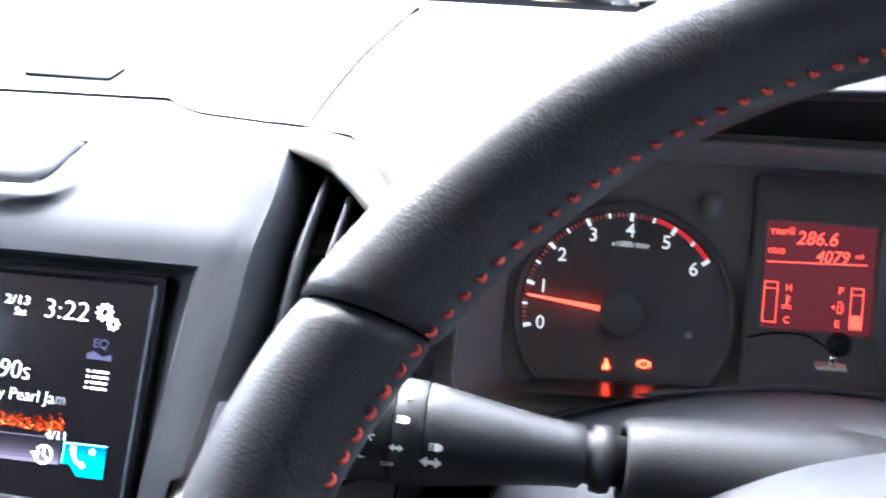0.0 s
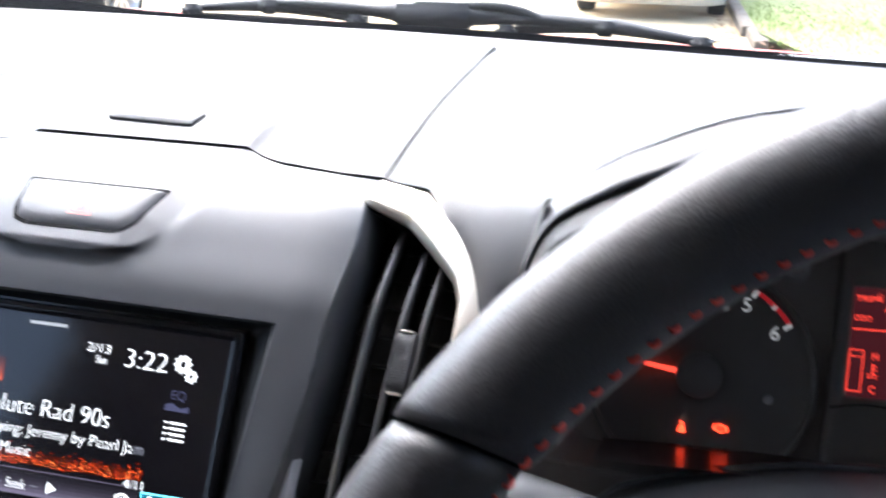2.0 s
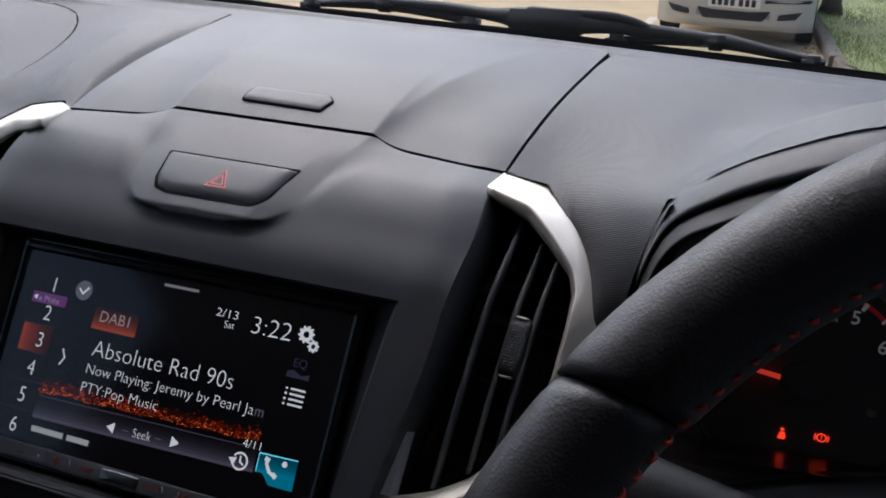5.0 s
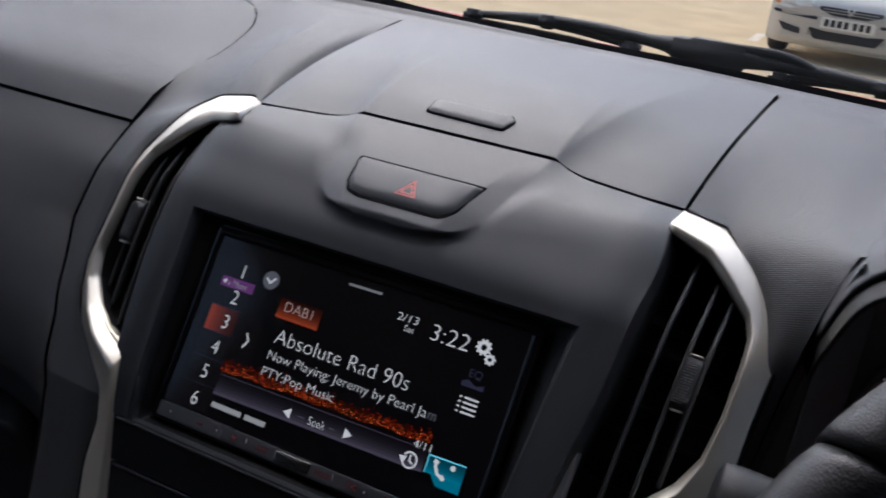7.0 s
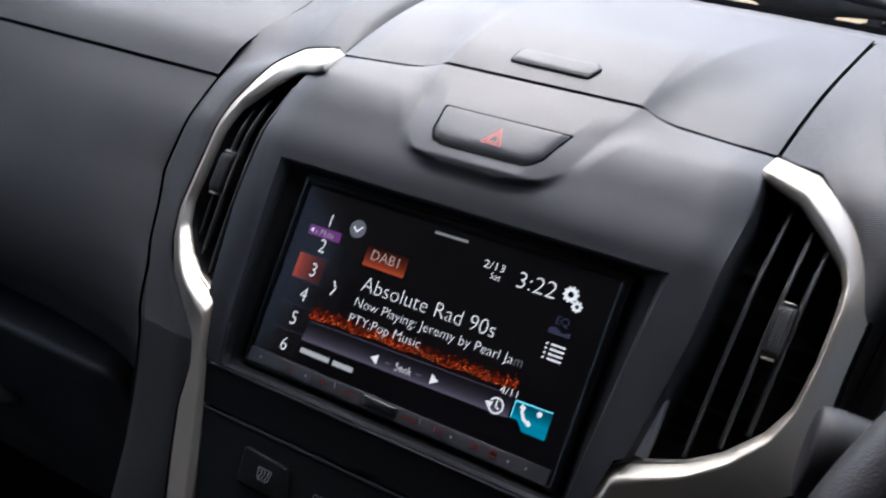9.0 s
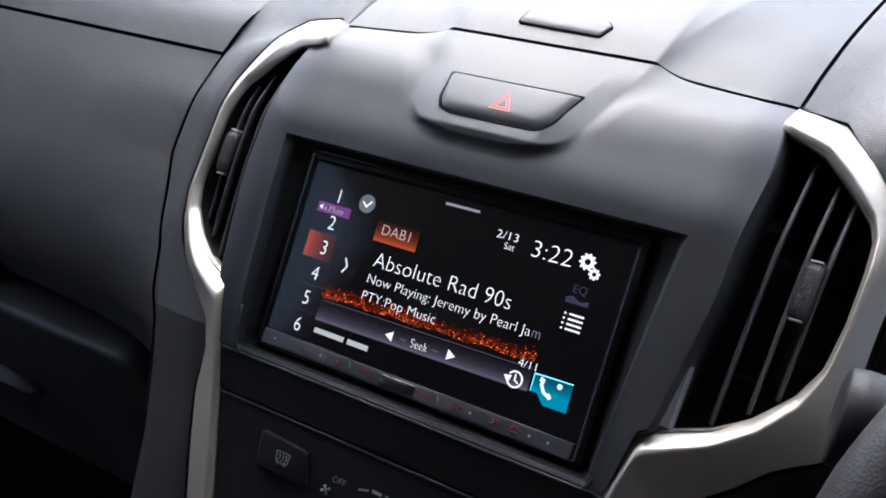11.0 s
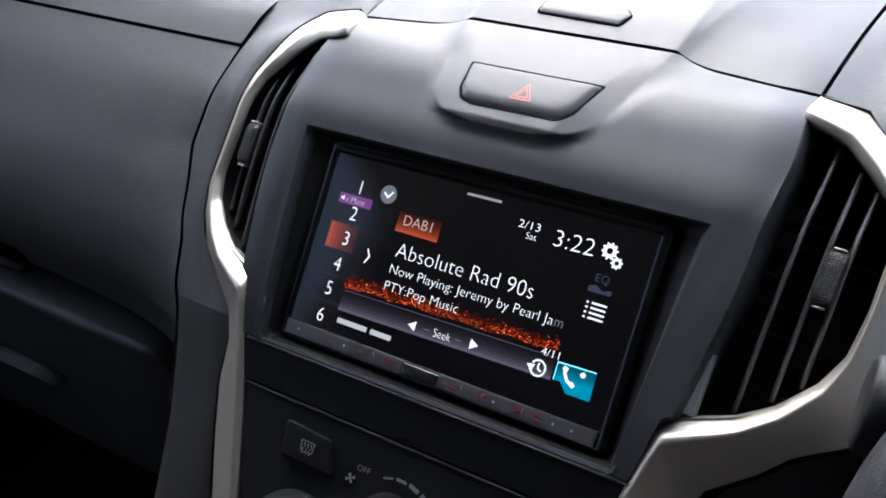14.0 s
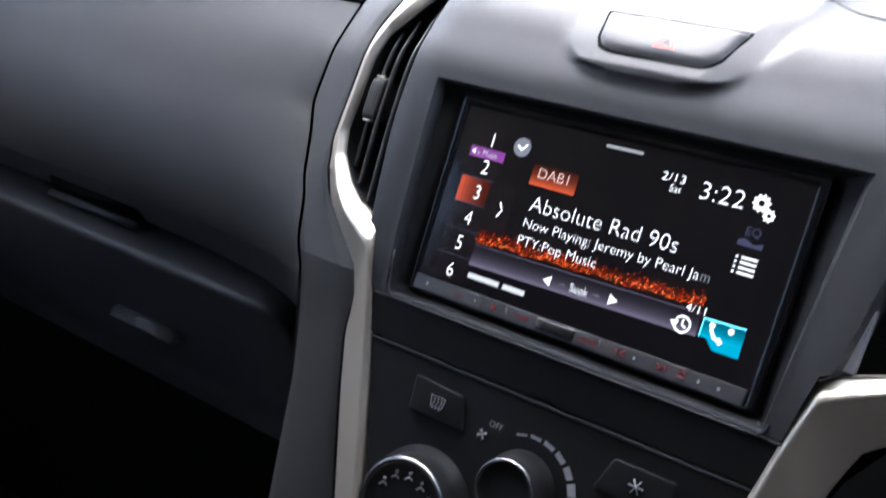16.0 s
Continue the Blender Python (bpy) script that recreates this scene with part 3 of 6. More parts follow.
GV_T = [0, .2, .4, .6, .72, .78, .80, .83, .90, 1]
glove_y = curve(GV_T, [.0912, .066, .041, .0165, .0055, .0034, .0034, .0065, .0125, .0215])
glove_z = curve(GV_T, [1.1795, 1.157, 1.131, 1.098, 1.069, 1.0525, 1.0465, 1.0415, 1.031, 1.0150])


EDGE = [band(1, t / 80) for t in range(81)]


def glove_place(u, t):
    """Door of the glovebox: meets the curved band, then runs straight across."""
    y, z = glove_y(t), glove_z(t)
    zs = [p.z for p in EDGE]
    ex, ey = float(np.interp(z, zs, [p.x for p in EDGE])), float(np.interp(z, zs, [p.y for p in EDGE]))
    a = ex - .0022
    k = (1 - u) ** 6
    return Vector((a + (-.75 - a) * u ** 1.5, y + (ey - y) * k, z))


glove = thing("glovebox", "closed dark grey plastic glovebox with a recessed handle", "glovebox")
bm = bmesh.new()
sheet(bm, glove_place, span(0, 1, 30), span(0, .70, 24) + span(.72, 1, 28), flip=True)
sheet(bm, lambda u, k: glove_place(u, 1) + Vector((0, .018 * k, -.003 * k)), span(0, 1, 20), [0, .4, 1], flip=True)
weld(bm)
door = part("door", bm, TEXT, glove)
bm = bmesh.new()
sheet(bm, lambda u, k: glove_place(u, 0) + Vector((0, .0004 + .005 * k, -.0004 - .003 * k)), span(0, 1, 20), [1, 0], flip=True)
part("door_gap", bm, SEAM, door)
# black block standing in for the shade inside the handle's hollow
bm = bmesh.new()
box(bm, (-.417, .0170, 1.0235), (.104, .010, .014), bevel=.002)
hnd = part("handle_recess_shade", bm, SEAM, glove)
bm = bmesh.new()
box(bm, (-.417, .0150, 1.0145), (.108, .012, .0045), bevel=.0015)
part("handle", bm, SOFT, hnd)
# lower glovebox
bm = bmesh.new()
LOW = refine([(.05, 1.0125), (.02, 1.0098), (.003, 1.0075), (-.0030, 1.0064), (-.0056, 1.0042), (-.0064, .9995), (-.0060, .990), (-.0045, .972), (-.0005, .945), (.010, .910), (.028, .86), (.05, .70)], 4)


def low_place(x, i):
    """Lower door; its upper corner by the band is cut round."""
    y, z = LOW[int(i)]
    d = max(0.0, x + .232) / .027
    return Vector((x, y + .006 * d * d, z - .016 * d ** 2.5 * smooth(.97, 1.005, z)))


sheet(bm, low_place, [-.75, -.5, -.3, -.25] + span(-.235, -.205, 8), range(len(LOW)), flip=True)
sheet(bm, lambda k, i: low_place(-.205, i) + Vector((.010 * k, .03 * k, 0)), [0, .35, 1], range(len(LOW)), flip=True)
weld(bm)
lowdoor = part("lower_door", bm, SOFT, glove)
bm = bmesh.new()
box(bm, (-.350, -.002, .946), (.075, .018, .010), bevel=.004)
part("latch", bm, SOFT, lowdoor)

# driver's side: top with cowl, band beside the vent
AX = [.195, .200, .209, .228, .247, .278, .32, .36, .40, .442, .473, .492, .511, .525]
AZ = [1.165, 1.195, 1.220, 1.2355, 1.246, 1.2585, 1.266, 1.268, 1.266, 1.2585, 1.246, 1.2355, 1.220, 1.165]
cowl_z = curve(AX[2:-1], AZ[2:-1])


def front_y(x):
    return float(np.interp(x, [.128, .149, .17, .19, .209, .511, .53, .76], [.0968, .1000, .092, .078, .060, .060, .08, .10]))


def front_z(x):
    return float(np.interp(x, [.128, .149, .17, .19, .209], [1.2105, 1.2070, 1.2095, 1.2160, 1.220])) if x < .209 else (cowl_z(x) if x < .511 else 1.22)


def top_place(u, t):
    x0 = .129 + u * .60
    y = front_y(x0)
    y += (.2865 - y) * t
    x = x0 + .0087 * t * (1 - u)
    low = side_z(max(y, .0965))
    zf = front_z(x0)
    k = max(0.0, min(1.0, (.240 - y) / .135)) ** 1.35 if x0 > .16 else (1 - smooth(0, .35, t))
    k2 = 1 - smooth(.0, .55, t)
    k = k2 + (k - k2) * smooth(.15, .24, x0)
    cor = (zf - low) * k
    side = (zf - side_z(max(front_y(x0), .0965))) * k2
    cor = side + (cor - side) * smooth(.19, .25, x0)
    return Vector((x, y, low + cor + .004 * math.sin(math.pi * t) * smooth(.2, .3, x0) - sag(x) * smooth(.80, 1, t) + .003 * smooth(.14, .26, x0) * max(0.0, 1 - abs(t - .82) / .16)))


bm = bmesh.new()
us = span(0, .14, 30) + span(.15, .66, 50) + span(.68, 1, 8)
sheet(bm, top_place, us, span(0, .70, 24) + span(.72, 1, 24))
DT = bm

LEFT = [Vector((.209, .050, 1.220)), Vector((.2005, .050, 1.192)), Vector((.1945, .052, 1.160)), Vector((.190, .050, 1.125)), Vector((.186, .044, 1.085)), Vector((.178, .03, 1.03)), Vector((.165, .02, .97))]
RGT = [(.148, .1245), (.170, .101), (.1815, .078), (.181, .048), (.177, .006), (.150, -.040), (.124, -.08)]


bm = DT
lw = [Vector(p) for p in refine([tuple(p) for p in LEFT], 6)]
HEM = lw
rw = [face(u - .003, v, stack_w(u, v) - .0040 - .010 * smooth(.02, -.03, v)) for u, v in refine(RGT, 6)]


def band_d(u, i):
    """Band between vent and dials, joined on to the top."""
    s, i = (u - .0333) / .1, int(i)
    p = rw[i] + (lw[i] - rw[i]) * s + Vector((0, -.005, .004)) * math.sin(math.pi * s) * min(1, i / 10)
    q = rw[0] + (lw[0] - rw[0]) * s
    return p + (top_place(u, 0) - q) * max(0, 1 - i / 10)


sheet(bm, band_d, [u for u in us if .0325 < u < .1340], range(len(lw)), flip=True)
weld(bm, .0004)
fold = [v for v in bm.verts if not v.is_boundary and .146 < v.co.x < .236 and v.co.y < .165 and v.co.z > 1.13]
for k in range(26):
    bmesh.ops.smooth_vert(bm, verts=fold, factor=.5, use_axis_x=True, use_axis_y=True, use_axis_z=True)
bmesh.ops.recalc_face_normals(bm, faces=bm.faces)
dtop = part("driver_top", bm, TEXT, dash)
bm = bmesh.new()
sheet(bm, lambda t, k: top_place(0, t) - Vector((0, 0, .0004 + .006 * k)), span(0, 1, 24), [0, 1], flip=True)
part("top_skirt", bm, SEAM, dtop)
bm = bmesh.new()
sheet(bm, lambda k, i: HEM[int(i)] + Vector((.0006 + .006 * k, .034 * k, -.002 * k)), [0, .08, .3, 1], range(len(HEM)), flip=True)
part("hem", bm, TEXT, dtop, recalc=True)

# cowl over the dials: stepped lips
ARC = refine([(x, z) for x, z in zip(AX, AZ)], 5)


def lip(sx, sz, y, dz=0.0):
    return [Vector((.36 + (x - .36) * sx, y + .02 * smooth(1.20, 1.165, z), 1.165 + (z - 1.165) * sz + dz)) for x, z in ARC]


def lips(name, specs, m):
    bm = bmesh.new()
    loft(bm, [lip(*s) for s in specs], closed=False)
    return part(name, bm, m, dash)


lips("cowl_edge", [(1.02, 1.01, .0760, -.0035), (1.0, 1.0, .0610, -.0005), (.998, .985, .0555, -.001), (.990, .93, .0465, -.0005), (.984, .893, .0425), (.983, .888, .0445)], SOFT)
lips("cowl_groove", [(.9835, .890, .0455), (.981, .880, .0470), (.979, .874, .0455)], SEAM)
lips("cowl_visor", [(.980, .879, .0455), (.9790, .8765, .0436), (.9780, .8735, .0424), (.9765, .869, .0412), (.9655, .834, .0338), (.9640, .829, .0326), (.961, .818, .0322), (.952, .79, .036), (.93, .68, .10), (.93, .62, .15)], DARK)

# silver trims round the vents
OUT = [(.1275, .1268), (.148, .1245), (.163, .110), (.175, .094), (.181, .082), (.182, .066), (.180, .037), (.178, .012), (.175, -.007), (.165, -.025), (.150, -.040), (.133, -.053), (.126, -.072), (.115, -.112), (.098, -.169), (.080, -.230)]
INN = [(.1260, .1120), (.146, .1045), (.158, .094), (.170, .082), (.1735, .073), (.174, .060), (.173, .038), (.170, .018), (.163, .004), (.150, -.010), (.137, -.0185), (.124, -.0235), (.111, -.029), (.098, -.090), (.079, -.161), (.060, -.225)]


# the passenger's trim ends in a wider, squarer head
OUT_L = [(.1240, .1266), (.1350, .1318), (.1620, .1295), (.1650, .1151), (.1700, .1003), (.1760, .0797), (.1755, .0450), (.1762, .0133)] + OUT[8:]
INN_L = [(.1156, .1101), (.1217, .1077), (.1359, .1059), (.1490, .0963), (.1650, .0780), (.1680, .0598), (.1675, .0360), (.1680, .0180)] + INN[8:]


def faceted(pts, n):
    """Between a smooth line and straight runs: rounded corners stay readable."""
    out = refine(pts, n)
    for i in range(len(pts) - 1):
        for k in range(n):
            q = [a + (b - a) * k / n for a, b in zip(pts[i], pts[i + 1])]
            out[i * n + k] = tuple(.15 * a + .85 * b for a, b in zip(out[i * n + k], q))
    return out


ridge_k = curve([0, 10, 25, 40, 50, 62, 72, 76, 90], [.76, .73, .74, .75, .74, .72, .80, .87, .88])


def trim(sg):
    """Silver surround: a flat outer face, a crisp ridge, and a bevel that falls to the vent; below, a leg with a narrow chamfer."""
    bm = bmesh.new()
    rings = []
    fo, fi = (faceted(OUT, 6), faceted(INN, 6)) if sg > 0 else (faceted(OUT_L, 6), faceted(INN_L, 6))
    for i, ((a, b), (c, d)) in enumerate(zip(fo, fi)):
        wide = .80 * smooth(-.03, .0, b) * (1 - smooth(.085, .11, b)) if sg > 0 else -.22 * smooth(-.03, .0, b) * (1 - smooth(.0, .013, b))
        tip = .0024 * (1 - smooth(0, 14, i)) if sg > 0 else .0052 * (1 - smooth(4, 26, i))
        foot = smooth(44, 62, i)
        leg = smooth(71, 75, i)
        kr = ridge_k(i)
        top = .0016 + .0010 * foot * (1 - leg)
        low = -.0008 - .0125 * foot + .0060 * leg

        def at(k, h):
            u, v = a + (c - a) * k, b + (d - b) * k
            return face(sg * u, v, stack_w(u, v) + h + tip)

        def h_at(k):
            q = (k + wide) / (kr + wide)
            return low + (top - low) * q if q < 1 else top - (k - kr) / (1 - kr) * (.0044 + .0034 * foot * (1 - leg) - .0022 * leg)
        deep = .010 if i < 70 else .006
        ks = (-wide, .06 - wide, kr * .5, kr - .05, kr, kr + .05, .5 + kr * .5, .985)
        rings.append([at(-.02 - wide, -.012), at(-.02 - wide, low - .0006)] + [at(k, h_at(k) - (.0002 if k == kr else 0)) for k in ks] + [at(1.01, h_at(.985) - .0010), at(1.02, -deep if sg > 0 or i > 60 else h_at(.985) - .0024)])
    vs = loft(bm, rings, closed=False)
    bm.faces.new(vs[0])
    return bm, [r[1] for r in rings]


for sg in (-1, 1):
    bm, rim = trim(sg)
    surround = part("vent_trim", bm, SATIN, dash, "satin silver vent surround", recalc=True)
    bm = bmesh.new()
    tube(bm, rim[(0 if sg > 0 else 5):], .0013, 6)
    part("trim_gap", bm, SEAM, surround)


# ---- air vents ----
INW = {1: refine([(.123, .110)] + INN[1:13], 4), -1: refine([(.1200, .1085)] + INN_L[1:13], 4)}


def inner_u(v, sg):
    """Half width of the vent mouth on the side of the silver trim."""
    pts = sorted((b, a) for a, b in INW[sg])
    return float(np.interp(v, [p[0] for p in pts], [p[1] for p in pts]))


def vent(sg, slide_f, slide_v):
    ob = thing("air_vent", "black air vent with upright slats and a knurled slider", "air vent", "air vents beside the radio")
    loop = [(u + .001, v) for u, v in INW[sg]] + [(edge_u(v) + .0002, v) for v in span(-.026, .107, 20)]
    bm = bmesh.new()
    rings = [[face(sg * u, v, stack_w(u, v) - d) for u, v in loop] for d in (.0035, .02, .042)]
    vs = loft(bm, rings)
    bm.faces.new(vs[-1])
    part("housing", bm, VENT, ob, smoothed=False, recalc=True)
    lean = -.003 if sg > 0 else .013
    for off in (.0195, .0313, .0400):
        bm = bmesh.new()
        rings = []
        for v in span(-.024, .106, 60):
            u = .1195 + off + .06 * (v - .04)
            if u > inner_u(v, sg) - .0012 or u < edge_u(v):
                continue
            w = stack_w(u, v) - .008 - .003 * (2 * (v - .04) / .13) ** 2
            t = .0010
            rings.append([face(sg * (u - t), v, w - .001), face(sg * u, v, w), face(sg * (u + t), v, w - .001), face(sg * (u + t + lean), v, w - .022), face(sg * (u - t + lean), v, w - .022)])
        loft(bm, rings, caps=True)
        part("slat", bm, SLAT, ob, recalc=True)
    # cross vanes deep in the duct
    for v in span(-.008, .096, 8):
        bm = bmesh.new()
        a, b = edge_u(v) + .0015, inner_u(v, sg) - .0015
        loft(bm, [[face(sg * u, v + dv, stack_w(u, v) - d) for dv, d in ((-.0005, .0345), (.0005, .0345), (.0009, .041), (-.0009, .041))] for u in span(a, b, 4)], caps=True)
        part("cross_vane", bm, DARK, ob, smoothed=False, recalc=True)
    # slider with a knurled front
    bm = bmesh.new()
    rings = []
    n = 40
    for i in range(n + 1):
        v = slide_v + .0125 * (2 * i / n - 1)
        u = .1195 + slide_f + .06 * (v - .04)
        e = 1 - abs(2 * i / n - 1) ** 8
        hw, hd = .0045 * (.75 + .25 * e), .0064 * (.4 + .6 * e)
        w = stack_w(u, v) - .010
        knurl = [(-.95 + 1.9 * j / 12, hd * (1 - .25 * abs(-1 + j / 6) ** 3) + (.00035 if (i % 2 and j % 2) else 0)) for j in range(13)]
        rings.append([face(sg * u + dx * hw, v, w + dz) for dx, dz in [(-1, -.008), (-1, hd * .6)] + knurl + [(1, hd * .6), (1, -.008)]])
    loft(bm, rings, caps=True)
    sl = part("slider", bm, VENT, ob, "knurled black slider", smoothed=False, recalc=True)
    for s2 in (-1, 1):
        v = slide_v + s2 * .0128
        u = .1195 + slide_f + .06 * (v - .04)
        bm = bmesh.new()
        cushion(bm, rounded([(-.0026, -.0005), (.0026, -.0005), (.0026, .0005), (-.0026, .0005)], .0006), lambda a, b, h: face(sg * u + a, v + b, stack_w(u, v) - .0052 + h), .005, .0002, .0003)
        part("slider_cap", bm, SATIN, sl, "small chrome slider cap", recalc=True)
    # pale flap at the foot
    bm = bmesh.new()
    slab(bm, [(.1160, -.0235), (.1220, -.0235), (.1230, .003)], lambda a, b, h: face(sg * a, b, stack_w(a, b) - .004 + h), .010)
    part("flap", bm, PALE, ob, "pale grey plastic flap", smoothed=False, recalc=True)


SLAT = mat("slat_plastic", (0.080, 0.077, 0.076), 0.36)
PALE = mat("pale_grey_plastic", (0.30, 0.30, 0.32), 0.5)
vent(-1, .0375, .0385)
vent(1, .0355, .0465)

# ---- lower panel with heater controls ----
def low(u, v, h=0.0):
    return face(u, v, side_w(v) - .0015 + h)


bm = bmesh.new()
sheet(bm, lambda s, v: low(s * (.1000 + .30 * (v + .08)), v), span(-1, 1, 14), span(-.30, -.0808, 14))
sheet(bm, lambda s, k: low(s * .1, -.0808, -.006 * k), span(-1, 1, 4), [0, 1])
part("lower_panel", bm, DARK, dash)
bm = bmesh.new()
tube(bm, [low(u, -.0814, -.0002) for u in span(-.0995, .0995, 24)], .0009, 6)
part("panel_edge", bm, SOFT, dash)
bm = bmesh.new()
BEAD = rounded([(-.0985, -.030), (-.0948, -.0590), (.0985, -.0590), (.1022, -.030)], .006)[4:-5]
tube(bm, [face(u, v, stack_w(u, v) - .0002) for u, v in refine(BEAD, 3)], .0008, 6)
part("opening_bead", bm, SOFT, dash)
MARK = mat("pale_marking", (0.30, 0.30, 0.31), 0.6)
DULL = mat("dull_chrome", (0.30, 0.29, 0.28), 0.24, 1.0, var=0.1)
CHROME = mat("chrome", (0.75, 0.75, 0.76), 0.12, 1.0, var=0.03)


def letters(text, size, place, m, parent, name="lettering", align="LEFT", shear=0.0, bold=0.0, width=0.0):
    """Flat letters; place(a, b) gives the world place of points of the writing."""
    cu = bpy.data.curves.new(name, "FONT")
    cu.body, cu.size, cu.align_x, cu.shear, cu.offset, cu.resolution_u = text, size, align, shear, bold, 3
    tmp = bpy.data.objects.new("tmp", cu)
    me = bpy.data.meshes.new_from_object(tmp)
    bpy.data.objects.remove(tmp)
    if width:
        wide = max(v.co.x for v in me.vertices)
        for v in me.vertices:
            v.co.x *= width / wide
    for v in me.vertices:
        v.co = place(v.co.x, v.co.y)
    me.materials.clear()
    me.materials.append(m)
    me.name = name
    ob = new(name, me)
    ob.parent = parent
    return ob


def panel_button(outline, name, label):
    bm = bmesh.new()
    cushion(bm, rounded(outline, .002), lambda a, b, h: low(a, b, .0026 + h), .004, .0004, .0012)
    return part(name, bm, DARK, dash, label, recalc=True)


pb = panel_button([(-.0665, -.0905), (-.0385, -.0920), (-.0330, -.1085), (-.0655, -.1085)], "demist_switch", "rear window heater switch")
bm = bmesh.new()
frame_poly(bm, rounded([(-.0545, -.0965), (-.0455, -.0965), (-.0465, -.1025), (-.0535, -.1025)], .001), rounded([(-.0537, -.0971), (-.0463, -.0971), (-.0471, -.1019), (-.0529, -.1019)], .001), lambda a, b: low(a, b, .0034))
for k in (-.0020, 0, .0020):
    tube(bm, [low(-.05 + k, -.0978, .0034), low(-.0494 + k, -.0995, .0034), low(-.0506 + k, -.1012, .0034), low(-.05 + k, -.1032, .0034)], .0003, 4)
part("demist_icon", bm, MARK, pb)
pb = panel_button([(.0420, -.0905), (.0710, -.0905), (.0725, -.1075), (.0360, -.1065)], "aircon_switch", "air conditioning switch")
bm = bmesh.new()
for k in range(3):
    a = k * math.pi / 3
    tube(bm, [low(.055 + .0035 * math.cos(a), -.0985 + .0035 * math.sin(a), .0034), low(.055 - .0035 * math.cos(a), -.0985 - .0035 * math.sin(a), .0034)], .0004, 4)
part("snowflake_icon", bm, MARK, pb)


def knob(name, u0, v0, r, label):
    ob = thing(name, label, "control knob", "heater control knobs")

    def ringp(rad, h, n=40, ribs=0.0):
        return [low(u0 + (rad + (ribs if k % 2 else 0)) * math.cos(k * 2 * math.pi / n), v0 + (rad + (ribs if k % 2 else 0)) * math.sin(k * 2 * math.pi / n), h) for k in range(n)]
    bm = bmesh.new()
    loft(bm, [ringp(r * 1.18, -.002), ringp(r * 1.16, .002), ringp(r * 1.05, .004), ringp(r, .012), ringp(r * .98, .0165)])
    part("collar", bm, DARK, ob, recalc=True)
    bm = bmesh.new()
    loft(bm, [ringp(r * .985, .0155), ringp(r * .97, .0178), ringp(r * .90, .0185), ringp(r * .84, .0172)])
    part("chrome_ring", bm, DULL, ob, "chrome ring", recalc=True)
    bm = bmesh.new()
    vs = loft(bm, [ringp(r * .85, .0174), ringp(r * .80, .0165), ringp(r * .4, .0160)])
    bm.faces.new(vs[-1])
    part("cap", bm, DARK, ob, recalc=True)
    return ob


k1 = knob("air_direction_knob", -.0455, -.1500, .0245, "black air direction knob with chrome ring and symbols")
for k in range(5):
    a = radians(150 - 30 * k)
    bm = bmesh.new()
    c = (-.0455 + .0150 * math.cos(a), -.1500 + .0150 * math.sin(a))
    tube(bm, [low(c[0] - .002, c[1] - .002, .0166), low(c[0], c[1], .0166), low(c[0] + .0022, c[1] - .001, .0166)], .0006, 4)
    tube(bm, [low(c[0], c[1] + .0026, .0166), low(c[0] + .0004, c[1] + .0012, .0166)], .0009, 5)
    part("airflow_icon", bm, MARK, k1, "pale airflow symbol")
k2 = knob("fan_knob", .0028, -.1215, .0152, "black fan speed knob with chrome ring")
knob("temperature_knob", .0610, -.1500, .0245, "black temperature knob with chrome ring")
for k in range(7):
    a0, a1 = radians(112 - 17 * k), radians(112 - 17 * k - 13)
    bm = bmesh.new()
    r0 = .0240
    r1 = r0 + .0010 + .0006 * k
    q = [low(.0028 + r * math.cos(a), -.1215 + r * math.sin(a), .0006) for r, a in ((r0, a0), (r1, a0), (r1, a1), (r0, a1))]
    bm.faces.new([bm.verts.new(p) for p in q])
    part("fan_scale_mark", bm, MARK, dash)
letters("OFF", .0044, lambda a, b: low(-.0215 + a, -.1005 + b, .0006), MARK, dash)
bm = bmesh.new()
for k in range(4):
    a = k * math.pi / 2 + .5
    tube(bm, [low(-.0235, -.1055, .0006), low(-.0235 + .0024 * math.cos(a), -.1055 + .0024 * math.sin(a), .0006)], [.0003, .0009], 5)
part("fan_icon", bm, MARK, dash)

# ---- radio ----
radio = thing("car_radio", "double-height touchscreen car radio, screen lit, set in the dashboard", "car radio")


def lit(name, col, strength):
    m = bpy.data.materials.new(name)
    m.use_nodes = True
    b = m.node_tree.nodes["Principled BSDF"]
    b.inputs["Base Color"].default_value = (.003, .003, .003, 1)
    b.inputs["Roughness"].default_value = .10
    b.inputs["Specular IOR Level"].default_value = .7
    b.inputs["Emission Color"].default_value = (*col, 1)
    b.inputs["Emission Strength"].default_value = strength
    return m


LWHITE = lit("lit_white", (1, .98, .95), .34)
SOFTW = lit("lit_soft_white", (1, .98, .95), .16)
LGREY = lit("lit_grey", (.8, .8, .9), .06)
LDIM = lit("lit_dim", (.25, .25, .45), .05)
LPANEL = lit("lit_panel", (.62, .42, .50), .0022)
LPANEL2 = lit("lit_panel_pale", (.62, .52, .72), .055)
LPURPLE = lit("lit_purple", (.55, .12, .62), .10)
LTEAL = lit("lit_teal", (.01, .40, .58), .20)
LTEAL2 = lit("lit_pale_teal", (.2, .75, .9), .55)
LBACK = lit("lit_black", (.5, .4, .55), .0012)
LREDK = lit("lit_red_key", (1, .10, .06), .03)


def hu(u, v, h=0.0):
    """Millimetres on the face of the radio."""
    return face(u / 1000, v / 1000, h / 1000)


bm = bmesh.new()
slab(bm, rounded([(-91.5, -53), (91.5, -53), (91.5, 51), (-91.5, 51)], 2), lambda a, b, h: hu(a, b, h - 3.5), 60)
part("case", bm, GLOSS, radio, smoothed=False, recalc=True)
bm = bmesh.new()
